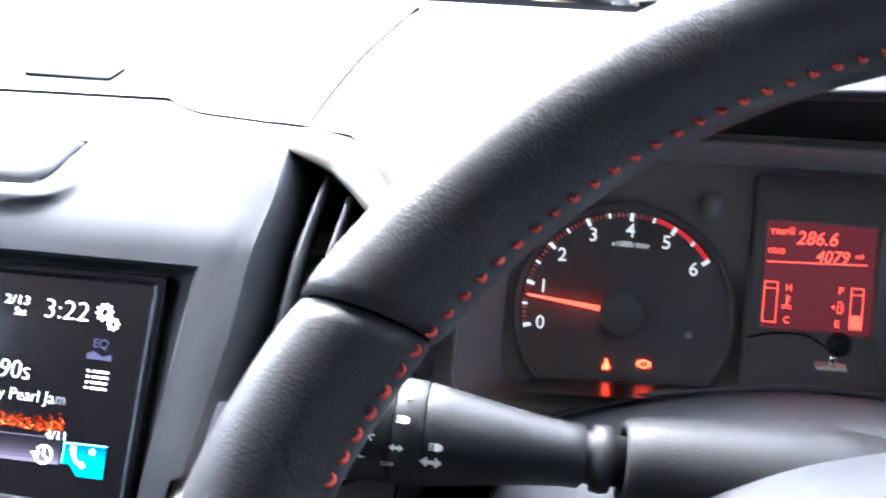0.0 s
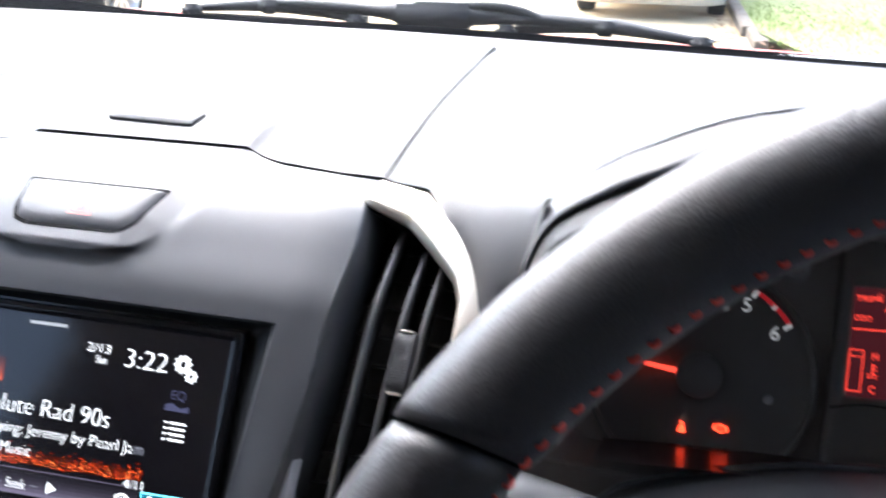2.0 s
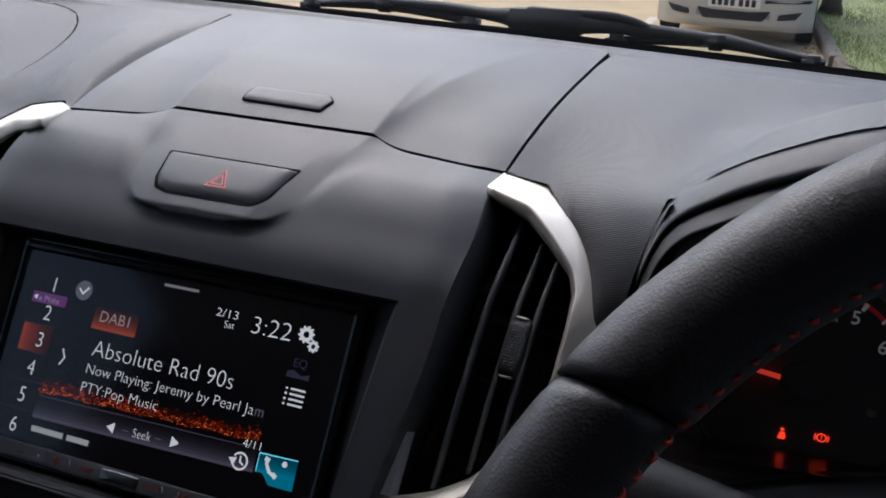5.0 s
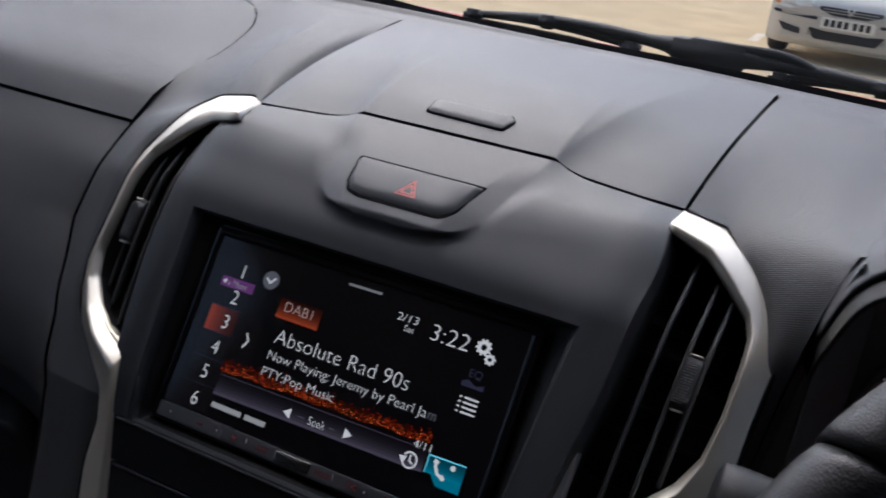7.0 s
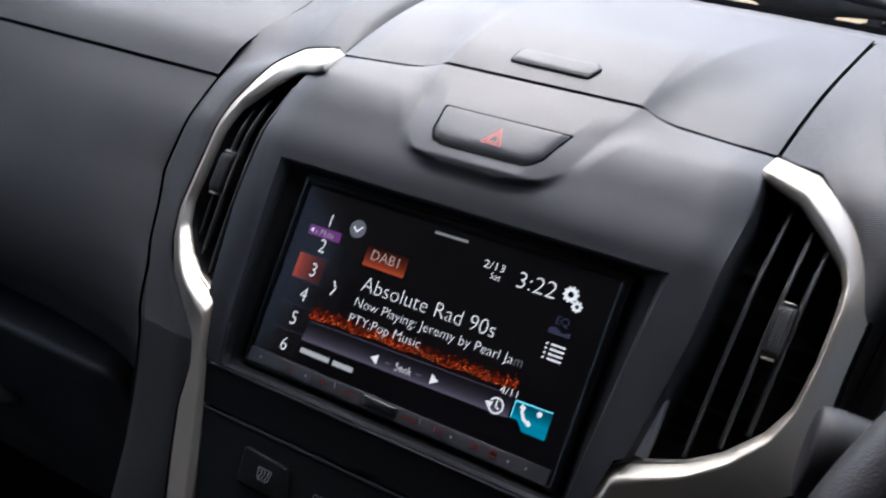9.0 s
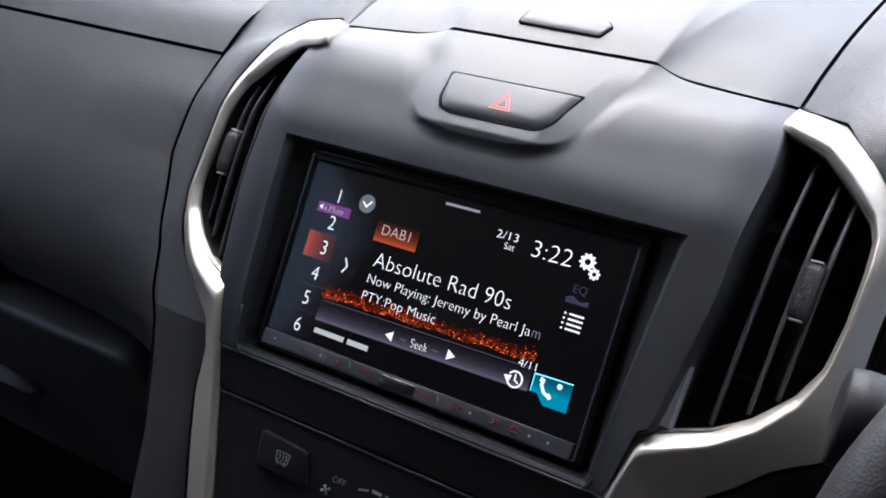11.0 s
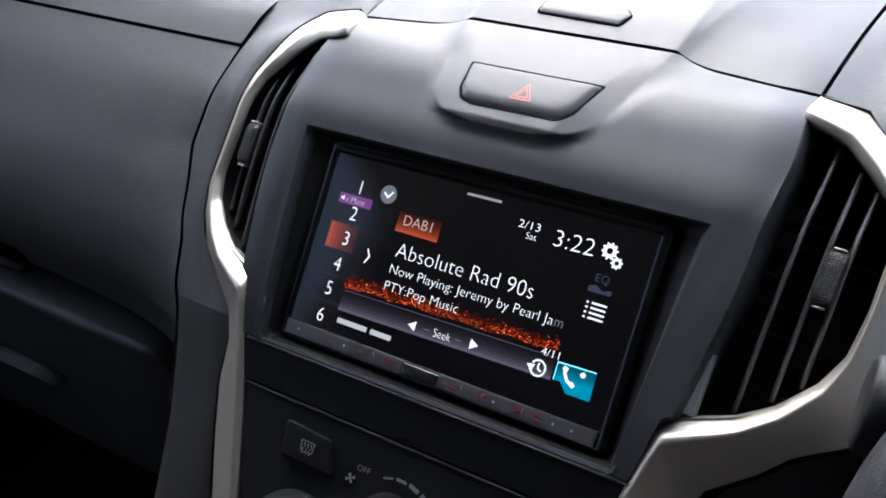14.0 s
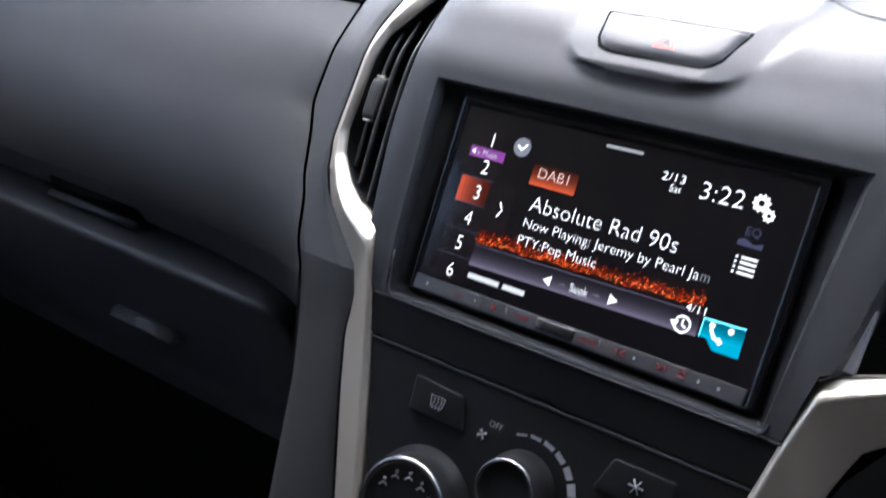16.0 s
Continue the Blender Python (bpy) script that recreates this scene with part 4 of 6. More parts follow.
oo, ii = rounded([(-90.5, -52), (90.5, -52), (92.0, 50), (-92.0, 50)], 2.5), rounded([(-87, -50.5), (86, -50.5), (87, 45.3), (-87.5, 45.3)], 1.5)
loft(bm, [[hu(a, b, h) for a, b in o] for o, h in ((oo, -4), (oo, -.6), ([(a * .995, b * .99) for a, b in oo], .2), ([(a * 1.008, b * 1.012) for a, b in ii], .2), (ii, -.5), (ii, -2.5))])
part("bezel", bm, GLOSS, radio, recalc=True)
bm = bmesh.new()
slab(bm, [(-87.5, -43.2), (86.5, -43.2), (87, 45.5), (-87.5, 45.5)], lambda a, b, h: hu(a, b, h - 1.2), 2)
scr = part("screen", bm, LBACK, radio, "glossy black touchscreen, lit", smoothed=False)
bm = bmesh.new()
cushion(bm, rounded([(-87.5, -51), (85, -51), (85.5, -43.6), (-87.3, -43.6)], .6), lambda a, b, h: hu(a, b, h + .3), 3, .1, .7)
bar = part("button_bar", bm, mat("dark_grey_gloss_bar", (.08, .08, .085), .28), radio, "dark grey gloss key bar")
bm = bmesh.new()
cushion(bm, rounded([(-15.5, -49.6), (4.8, -49.6), (4.8, -44.6), (-15.5, -44.6)], .8), lambda a, b, h: hu(a, b, h + 1.0), 1, .2, .8)
part("home_key", bm, DULL, bar, "chrome home key")
for u in (-32, 17.8):
    bm = bmesh.new()
    box(bm, hu(u, -47.2, .45), (.0004, .0004, .005), None)
    part("key_divider", bm, MARK, bar)
for nm, pts in (("minus", [(-62, -47.5, -58.6, -47.5)]), ("plus", [(-41.3, -47.2, -37.7, -47.2), (-39.5, -49, -39.5, -45.4)]), ("back_key", [(26.2, -48.3, 26.2, -45.3), (28, -46.8, 30.5, -45.4), (28, -46.8, 30.5, -48.2)]), ("next_key", [(49.6, -48.3, 49.6, -45.3), (45.4, -45.4, 47.6, -46.8), (45.4, -48.2, 47.6, -46.8)]), ("eject", [(55.3, -48, 59.2, -48), (55.6, -46.6, 57.3, -44.9), (57.3, -44.9, 59, -46.6)])):
    bm = bmesh.new()
    for a, b, c, d in pts:
        tube(bm, [hu(a, b, .55), hu(c, d, .55)], .00035, 5)
    part(nm, bm, LREDK, bar)
for word, u, wide in (("MAP", -26.6, 7.2), ("MODE", 7.6, 8.4)):
    letters(word, 3.3, lambda a, b, u=u: hu(u + a, -48.4 + b, .55), LREDK, bar, "key_word", width=wide)
for u in (-79, -50, 35, 65, 74):
    bm = bmesh.new()
    bmesh.ops.create_circle(bm, cap_ends=True, radius=.0006, segments=10, matrix=Matrix.Translation(hu(u, -47.2, .5)) @ Euler((radians(60), 0, 0)).to_matrix().to_4x4())
    part("key_dot", bm, LGREY, bar)


def patch(name, pts, m, h=-1.05, parent=None):
    bm = bmesh.new()
    bm.faces.new([bm.verts.new(hu(a, b, h)) for a, b in pts])
    return part(name, bm, m, parent or scr, smoothed=False)


def words(text, size, u, v, m=None, name="screen_text", align="LEFT", shear=0.0, bold=0.0, sx=1.0, width=0.0):
    return letters(text, size, lambda a, b: hu(u + a * sx, v + b, -.95), m or LWHITE, scr, name, align, shear, bold, width)


def rect(a, b, c, d):
    return [(a, b), (c, b), (c, d), (a, d)]


def fade(name, a, b, col, e0, e1, n=7):
    """Patch that brightens evenly from side a to side b (each two corners)."""
    for k in range(n):
        q = [[p + (r - p) * f for p, r in zip(c, d)] for f in (k / n, (k + 1) / n) for c, d in zip(a, b)]
        patch(name, [q[0], q[1], q[3], q[2]], lit("lit_fade", col, e0 * (e1 / e0) ** (k / (n - 1))), -1.02)


patch("preset_column", rect(-80, -42, -60.5, 39), LPANEL, -1.15)
patch("preset_panel", [(-59.5, -17.5), (-46.5, -17.5), (-46.5, 8), (-49, 11.5), (-59.5, 11.5)], LPANEL)
for k in range(5):
    patch("preset_line", rect(-80, 24.2 - 13.4 * k, -60.5, 24.5 - 13.4 * k), LDIM, -1.0)
fade("preset_mark", ((-62, -2.6), (-62, 10.6)), ((-79.3, -2.6), (-79.3, 10.6)), (1, .13, .04), .012, .11)
patch("mute_tag", rect(-79, 21.0, -59, 26.2), LPURPLE, -1.0)
words("x Mute", 4.6, -75.2, 22.0, SOFTW, sx=.92, bold=-.06)
patch("mute_speaker", [(-77.8, 23), (-77, 23), (-76, 22.2), (-76, 25), (-77, 24.2), (-77.8, 24.2)], LWHITE, -.9)
for k, (u, v) in enumerate(((-68, 31.1), (-67.7, 17.3), (-67.8, 4.2), (-68.4, -9.2), (-69.2, -22.2), (-69.5, -36.2))):
    words(str(k + 1), 10.4, u, v - 3.8, align="CENTER", sx=.9, bold=-.12)
bm = bmesh.new()
bmesh.ops.create_circle(bm, cap_ends=True, radius=.0047, segments=28, matrix=Matrix.Translation(hu(-51.2, 31.1, -1.0)) @ Euler((radians(60), 0, 0)).to_matrix().to_4x4())
part("check_disc", bm, LGREY, scr)


def stroke(name, pts, r, m=None, h=-.9):
    bm = bmesh.new()
    p = [Vector(q) for q in pts]
    for i in range(len(p) - 1):
        d = (p[i + 1] - p[i]).normalized()
        n = Vector((-d.y, d.x)) * r
        a, b = p[i] - d * r * .6, p[i + 1] + d * r * .6
        bm.faces.new([bm.verts.new(hu(*q, h + .01 * i)) for q in (a - n, b - n, b + n, a + n)])
    return part(name, bm, m or LWHITE, scr, smoothed=False)


stroke("check_mark", [(-53.6, 31.6), (-51.2, 29.6), (-48.8, 32.6)], .45)
stroke("chevron", [(-53.6, 2.2), (-51.6, -1.4), (-53.6, -5.0)], .4)
fade("band_tag", ((-42, 25), (-17.5, 25)), ((-42, 14.8), (-17.5, 14.8)), (1, .15, .05), .010, .13)
words("DAB1", 7.4, -29.8, 18.6, lit("lit_rose", (1, .70, .62), .17), align="CENTER", bold=-.06)
words("Absolute Rad 90s", 11.0, -37.9, 2.4, bold=-.20, width=75.8)
words("Now Playing: Jeremy by Pearl Ja", 6.9, -38.7, -6.0, bold=-.11, width=89.6)
words("m", 6.9, 51.4, -6.0, LGREY, sx=.90)
words("PTY:Pop Music", 6.9, -38.9, -14.6, bold=-.11, width=42.6)
patch("traffic_bar", rect(-59, -37.6, -41, -35.0), SOFTW, -.95)
patch("traffic_bar", rect(-38.8, -37.6, -26.5, -35.0), SOFTW, -.95)
fade("seek_bar", ((-60, -21), (57.3, -19.2)), ((-60.5, -31.5), (57.4, -29.5)), (.62, .52, .72), .003, .05)
patch("seek_bar_edge", [(-60, -21.2), (57.2, -19.3), (57.2, -19.0), (-60, -20.9)], LPANEL2, -1.0)
patch("seek_left", [(-19.6, -26.7), (-15.4, -24.2), (-15.4, -29.2)], LWHITE, -.95)
patch("seek_right", [(19.2, -25.8), (14.8, -23.3), (14.8, -28.4)], LWHITE, -.95)
words("Seek", 6.0, -.5, -28.4, align="CENTER", sx=.86, bold=-.10)
patch("seek_rule", rect(-11, -26.6, -7.5, -26.2), LGREY, -.95)
patch("seek_rule", rect(6.5, -26.4, 10, -26.0), LGREY, -.95)
words("4/11", 5.2, 49.5, -19.9, width=9.0, bold=-.05)
bm = bmesh.new()
ring = lambda r: [(50.3 + r * math.cos(a), -26.2 + r * math.sin(a)) for a in span(radians(-150), radians(150), 24)]
o, i = ring(4.0), ring(3.1)
for k in range(24):
    bm.faces.new([bm.verts.new(hu(*q, -.9)) for q in (o[k], o[k + 1], i[k + 1], i[k])])
part("history_icon", bm, LWHITE, scr)
stroke("history_pointer", [(50.3, -24.0), (50.3, -26.4), (52.0, -27.4)], .4)
patch("history_arrow", [(44.6, -25.6), (47.4, -28.9), (48.6, -24.8)], LWHITE, -.9)
fade("phone_tile", ((58.5, -20.3), (77.2, -19.8)), ((58.5, -28.6), (77.3, -28.6)), (.01, .40, .58), .05, .22)
patch("phone_tile_foot", [(77.4, -32.9), (66, -32.9), (62, -28.6), (77.3, -28.6)], LTEAL, -1.02)
patch("phone_tile_side", [(58.5, -20.3), (58.9, -20.3), (58.9, -28.6), (58.5, -28.6)], LTEAL2, -1.0)
patch("phone_tile_edge", [(58.5, -20.3), (77.2, -19.8), (77.2, -20.3), (58.5, -20.9)], LTEAL2, -1.0)
stroke("phone_icon", [(63.0, -22.4), (63.2, -24.6), (65.0, -27.4), (67.6, -28.6)], .75)
stroke("phone_icon", [(62.4, -22.3), (63.6, -22.7)], 1.0, h=-.85)
stroke("phone_icon", [(67.2, -28.0), (68.2, -28.9)], 1.0, h=-.85)
bm = bmesh.new()
bmesh.ops.create_circle(bm, cap_ends=True, radius=.0013, segments=14, matrix=Matrix.Translation(hu(71.4, -22.8, -.9)) @ Euler((radians(60), 0, 0)).to_matrix().to_4x4())
part("phone_dot", bm, LWHITE, scr)
words("2/13", 5.4, 20.8, 32.8, width=11.4, bold=-.05)
words("Sat", 4.6, 26.0, 28.4, width=5.6, bold=-.05)
words("3:22", 11.4, 39.2, 28.5, bold=-.20, width=20.6)


def gear(u, v, r, n):
    bm = bmesh.new()
    m = n * 4
    o = [(u + (r if k % 4 < 2 else r * .78) * math.cos((k + .5) * 2 * math.pi / m), v + (r if k % 4 < 2 else r * .78) * math.sin((k + .5) * 2 * math.pi / m)) for k in range(m)]
    i = [(u + r * .36 * math.cos((k + .5) * 2 * math.pi / m), v + r * .36 * math.sin((k + .5) * 2 * math.pi / m)) for k in range(m)]
    frame_poly(bm, o, i, lambda a, b: hu(a, b, -.9))
    part("gear_icon", bm, LWHITE, scr)


gear(66.9, 33.0, 4.0, 10)
gear(71.4, 28.5, 2.8, 8)
words("EQ", 5.4, 67.4, 18.4, LDIM, align="CENTER")
patch("eq_graph", [(62, 13.6), (73, 13.6), (73, 16.2), (69, 15), (65, 17), (62, 16)], LDIM, -.95)
for k in range(4):
    stroke("list_line", [(66.0, 8.9 - 2.25 * k), (72.6, 8.9 - 2.25 * k)], .45)
    stroke("list_dot", [(63.6, 8.9 - 2.25 * k), (64.1, 8.9 - 2.25 * k)], .45)
stroke("maker_mark", [(-8.6, 41.6), (9.2, 41.8)], .65, lit("lit_maker", (.9, .9, .9), .10))
for k, (h, e) in enumerate(((1.2, .030), (2.6, .016), (4.4, .008))):
    patch("ember_glow", [(-61, -19.4), (57, -16.6), (57, -16.6 + h), (-61, -19.4 + h * 1.3)], lit("lit_ember", (1, .09, .02), e), -1.045 + .01 * k)
# glowing sparks behind the lower lines of text
rng = random.Random(11)
for nm, m, n, sp in (("spark_glow", lit("lit_spark_red", (1, .06, .010), .08), 420, 3.0), ("spark_field", lit("lit_spark", (1, .11, .015), .36), 380, 2.1), ("spark_tips", lit("lit_spark_hot", (1, .26, .06), .75), 90, 1.5)):
    verts, faces = [], []
    for k in range(n):
        u = rng.uniform(-61, 57)
        if 10 < u < 22 and rng.random() < .4:
            continue
        v = -18.6 + 3.0 * (u + 62) / 120 + abs(rng.gauss(0, sp)) - .8 + .6 * math.sin(u * .25)
        s = rng.uniform(.10, .36) * (1.6 if nm == "spark_glow" else 1)
        i0 = len(verts)
        verts += [hu(u - s, v, -1.0), hu(u, v - s * .8, -1.0), hu(u + s * 1.2, v + .2, -1.0), hu(u + .2, v + s, -1.0)]
        faces.append((i0, i0 + 1, i0 + 2, i0 + 3))
    me = bpy.data.meshes.new(nm)
    me.from_pydata(verts, [], faces)
    me.materials.append(m)
    o = new(nm, me)
    o.parent = scr
    o["kind"] = "stuff"

# ---- steering wheel ----
WC, WA, WR, WT = Vector((.3742, -.1820, 1.1538)), radians(35.85), .1758, .0146
TURN = Matrix.Rotation(.031, 3, "Z")


def wheel(phi, rad, out=0.0):
    r = Vector((math.cos(phi), math.sin(phi) * math.sin(WA), math.sin(phi) * math.cos(WA)))
    n = Vector((0, -math.cos(WA), math.sin(WA)))
    return WC + TURN @ (r * rad + n * out)


def rim_skew(deg, inner):
    return math.copysign(3.5 * math.exp(-((abs(deg - 90) - 62) / 11) ** 2) * inner, 90 - deg)


def rim_point(deg, q, e=1.0, flat=1.12):
    """Point of the rim's skin: by the spokes its seams run askew."""
    d = abs(deg - 90)
    inner = (1 - min(e, 1) * math.cos(q)) / 2
    skew = rim_skew(deg, inner)
    return wheel(radians(deg + skew), WR + WT * e * math.cos(q) - .006 * smooth(70, 92, d), WT * flat * e * math.sin(q))


def arc_tube(bm, a0, a1, fat0, fat1, n=60, flat=1.12, thick=1.0):
    rings = []
    for i in range(n + 1):
        k = i / n
        e = thick
        if fat0 and k < .03:
            e *= .95 + .05 * math.sqrt(max(0, 1 - (1 - k / .03) ** 2))
        if fat1 and k > .97:
            e *= .95 + .05 * math.sqrt(max(0, 1 - ((k - .97) / .03) ** 2))
        rings.append([rim_point(a0 + (a1 - a0) * k, q * math.pi / 18, e, flat) for q in range(36)])
    ends = [[[rim_point(a, q * math.pi / 18, e, flat) for q in range(36)] for e in (.05, .5)] for a in (a0, a1)]
    loft(bm, ends[0] + rings + ends[1][::-1], caps=True)


steer = thing("steering_wheel", "black leather steering wheel with red stitching", "steering wheel")
JOIN = 149.6
bm = bmesh.new()
arc_tube(bm, 180 - JOIN + .15, JOIN - .15, True, True, 90)
part("upper_rim", bm, HIDE, steer, recalc=True)
for a0, a1 in ((JOIN + .15, 222), (-42, 180 - JOIN - .15)):
    bm = bmesh.new()
    arc_tube(bm, a0, a1, True, True, 50, 1.12, .94)
    part("side_grip", bm, HIDE, steer, recalc=True)
bm = bmesh.new()
arc_tube(bm, 222.6, 317.4, True, True, 60)
part("lower_rim", bm, HIDE, steer, recalc=True)
for a in (JOIN, 180 - JOIN):
    bm = bmesh.new()
    loft(bm, [[rim_point(a + k, q * math.pi / 18, .86) for q in range(36)] for k in span(-2, 2, 5)], caps=True)
    part("seam_core", bm, SEAM, steer, recalc=True)
# stitches along the inner side of the rim
q = radians(157)
st_mesh = None
for i in range(152):
    p = radians(-40 + 260 * i / 151)
    deg = math.degrees(p)
    for _ in range(12):
        deg += .6 * (math.degrees(p) - deg - rim_skew(deg, .96))
    m = rim_point(deg, q, 1.01, 1.11)
    tan = (wheel(p + .02, WR) - wheel(p - .02, WR)).normalized()
    nrm = (wheel(p, WR - .01, -.003) - wheel(p, WR)).normalized()
    sid = tan.cross(nrm)
    if st_mesh is None:
        bm = bmesh.new()
        tube(bm, [(-.0015, 0, -.0006), (-.0009, 0, .0002), (0, 0, .0004), (.0009, 0, .0002), (.0015, 0, -.0006)], [.0004, .00055, .00065, .00055, .0004], 6)
        o = part("stitch", bm, THREAD, steer, "red stitch")
        st_mesh = o.data
    else:
        o = new("stitch", st_mesh)
        o.parent = steer
    d = (tan * .80 + sid * .60).normalized()
    rot = Matrix((d, nrm.cross(d), nrm)).transposed().to_4x4()
    o.matrix_basis = Matrix.Translation(m) @ rot
# hub cover
ACR, UPV, NV = TURN @ Vector((1, 0, 0)), TURN @ Vector((0, math.sin(WA), math.cos(WA))), TURN @ Vector((0, -math.cos(WA), math.sin(WA)))


def hub(a, b, n):
    return WC + ACR * a + UPV * b + NV * n


bm = bmesh.new()
rings = []
for k, n in ((1.0, -.030), (1.0, -.004), (.985, .006), (.94, .013), (.86, .018), (.6, .024), (.3, .027), (.04, .028)):
    rings.append([hub(.128 * k * (abs(math.cos(a)) ** .8) * math.copysign(1, math.cos(a)), (.060 if math.sin(a) > 0 else .085) * k * (abs(math.sin(a)) ** .85) * math.copysign(1, math.sin(a)), n) for a in span(0, 2 * math.pi, 64)[:-1]])
vs = loft(bm, rings)
bm.faces.new(vs[-1])
part("hub_cover", bm, leather("grained_hub_plastic", (.009, .009, .010), .6, 1800, .07, .4), steer, recalc=True)
for sg in (-1, 1):
    bm = bmesh.new()
    rings = []
    for k in span(0, 1, 10):
        x = sg * (.095 + (.163 - .095) * k)
        hh = .030 - .012 * math.sin(k * math.pi) + .004 * k
        y0 = .000 + .004 * k
        rings.append([hub(x, y0 + hh * math.sin(a), -.004 + .011 * math.cos(a)) for a in span(0, 2 * math.pi, 16)[:-1]])
    loft(bm, rings, caps=True)
    sp = part("spoke", bm, HIDE, steer, recalc=True)
    bm = bmesh.new()
    cushion(bm, rounded([(sg * .098, -.014), (sg * .150, -.010), (sg * .156, .012), (sg * .098, .020)], .006), lambda a, b, h: hub(a, b, .0095 + h), .006, .001, .0015)
    part("spoke_insert", bm, SATIN, sp, "silver spoke insert", recalc=True)

# ---- instrument cluster ----
KA = math.atan(.4)


def dial(x, h, out=0.0):
    """Place on the dial plane: x across, h above its middle height along the plane, out towards the driver."""
    return Vector((x, .11 + h * math.sin(KA) - out * math.cos(KA), 1.15 + h * math.cos(KA) + out * math.sin(KA)))


cluster = thing("instrument_cluster", "instrument cluster with rev counter and red display", "instrument cluster")
CLUS = mat("cluster_plastic", (0.24, 0.222, 0.216), 0.45, grain=0.3, gscale=1500)
FLOORP = mat("gloss_cluster_floor", (0.012, 0.012, 0.013), 0.28)
DIALB = mat("dial_face", (0.115, 0.106, 0.104), 0.55)
bm = bmesh.new()
sheet(bm, lambda x, h: dial(x, h, -.002), span(.20, .54, 10), span(-.072, .062, 6))
part("backing", bm, CLUS, cluster)
TX, TY = .2730, -.0200


def pol(r, a, out=0.0):
    return dial(TX + r * math.cos(radians(a)), TY + r * math.sin(radians(a)), out)


bm = bmesh.new()
N = 72
loft(bm, [[pol(r, 360 * k / N, o) for k in range(N)] for r, o in ((.0500, -.001), (.0500, .0035), (.0490, .0042), (.0476, .0036), (.0470, .0006))])
tach = part("tachometer", bm, DIALB, cluster, "rev counter with red needle", recalc=True)
bm = bmesh.new()
vs = loft(bm, [[pol(r, 360 * k / N, .0008) for k in range(N)] for r in (.0473, .02, .005)])
bm.faces.new(vs[-1])
part("dial_face", bm, DIALB, tach)
TWHITE = mat("dial_white", (.85, .83, .78), .6)
TRED = lit("dial_red", (1, .05, .04), .011)
DLIT = lit("dial_white_lit", (1, .97, .93), .042)


def dial_arc(name, r0, r1, a0, a1, m, out=.0014):
    bm = bmesh.new()
    n = max(2, int(abs(a1 - a0) / 3))
    for k in range(n):
        b0, b1 = a0 + (a1 - a0) * k / n, a0 + (a1 - a0) * (k + 1) / n
        bm.faces.new([bm.verts.new(pol(r, a, out)) for r, a in ((r0, b0), (r1, b0), (r1, b1), (r0, b1))])
    return part(name, bm, m, tach)


def rpm(k):
    return 192.7 - 26.1 * k


for k in range(13):
    r0 = .0415 if k % 2 == 0 else .0428
    w = 1.2 if k % 2 == 0 else .8
    dial_arc("tick", r0, .0452, rpm(k / 2) - w, rpm(k / 2) + w, DLIT, .0016)
for k in range(46):
    if k % 5:
        dial_arc("fine_tick", .0432, .0450, rpm(k / 10) - .45, rpm(k / 10) + .45, TRED)
dial_arc("red_zone", .0435, .0455, rpm(4.55), rpm(6), lit("dial_red_zone", (1, .04, .05), .03), .0013)
for k in range(7):
    a = radians(rpm(k))
    u, v = TX + .0372 * math.cos(a), TY + .0372 * math.sin(a)
    letters(str(k), .0086, lambda p, q, u=u, v=v: dial(u + p, v + q - .0026, .0014), DLIT, tach, "numeral", "CENTER", bold=.00008)
letters("x1000r/min", .0036, lambda p, q: dial(TX + .0015 + p, TY + .0298 + q, .0014), DLIT, tach, "unit_text", "CENTER")
bm = bmesh.new()
a = radians(174)
d, nn = Vector((math.cos(a), math.sin(a))), Vector((-math.sin(a), math.cos(a)))
pts = [(d * .0075 + nn * .0013), (d * .043 + nn * .0005), (d * .043 - nn * .0005), (d * .0075 - nn * .0013)]
slab(bm, [(TX + p.x, TY + p.y) for p in pts], lambda x, h, o: dial(x, h, .0062 + o), .0008)
part("needle", bm, lit("needle_red", (1, .06, .03), .26), tach, "glowing red needle", smoothed=False)
bm = bmesh.new()
vs = loft(bm, [[pol(r, 12 * k, o) for k in range(30)] for r, o in ((.0102, .001), (.0100, .0060), (.0090, .0078), (.002, .0084))])
bm.faces.new(vs[-1])
part("needle_cap", bm, DIALB, tach, recalc=True)


def stud(name, x, h, r, m, out=.002):
    bm = bmesh.new()
    vs = loft(bm, [[dial(x + q * math.cos(k * .3142), h + q * math.sin(k * .3142), o) for k in range(20)] for q, o in ((r * 1.5, -.001), (r * 1.45, out * .4), (r * 1.12, out * .5), (r, out), (r * .8, out * 2.5), (r * .3, out * 2.9))])
    bm.faces.new(vs[-1])
    part(name, bm, m, cluster, recalc=True)


stud("trip_knob", .3087, .0317, .0044, mat("grey_knob", (.24, .23, .22), .45), .0035)
stud("lamp_dot", .3033, -.0270, .0021, mat("pale_dot", (.30, .29, .27), .5), .001)
LWARN = lit("warning_red", (1, .05, .015), .7)
bm = bmesh.new()
c, z = (.2847, -.0423), .66
ringp = lambda r: [(c[0] + r * 1.15 * math.cos(k * .3), c[1] + r * math.sin(k * .3)) for k in range(21)]
frame_poly(bm, ringp(.0030 * z), ringp(.0021 * z), lambda x, h: dial(x, h, .0016))
for s in (-1, 1):
    frame_poly(bm, [(c[0] + s * .0037 * z, c[1] + .0026 * z), (c[0] + s * .0045 * z, c[1]), (c[0] + s * .0037 * z, c[1] - .0026 * z)], [(c[0] + s * .0042 * z, c[1] + .0024 * z), (c[0] + s * .0050 * z, c[1]), (c[0] + s * .0042 * z, c[1] - .0024 * z)], lambda x, h: dial(x, h, .0016))
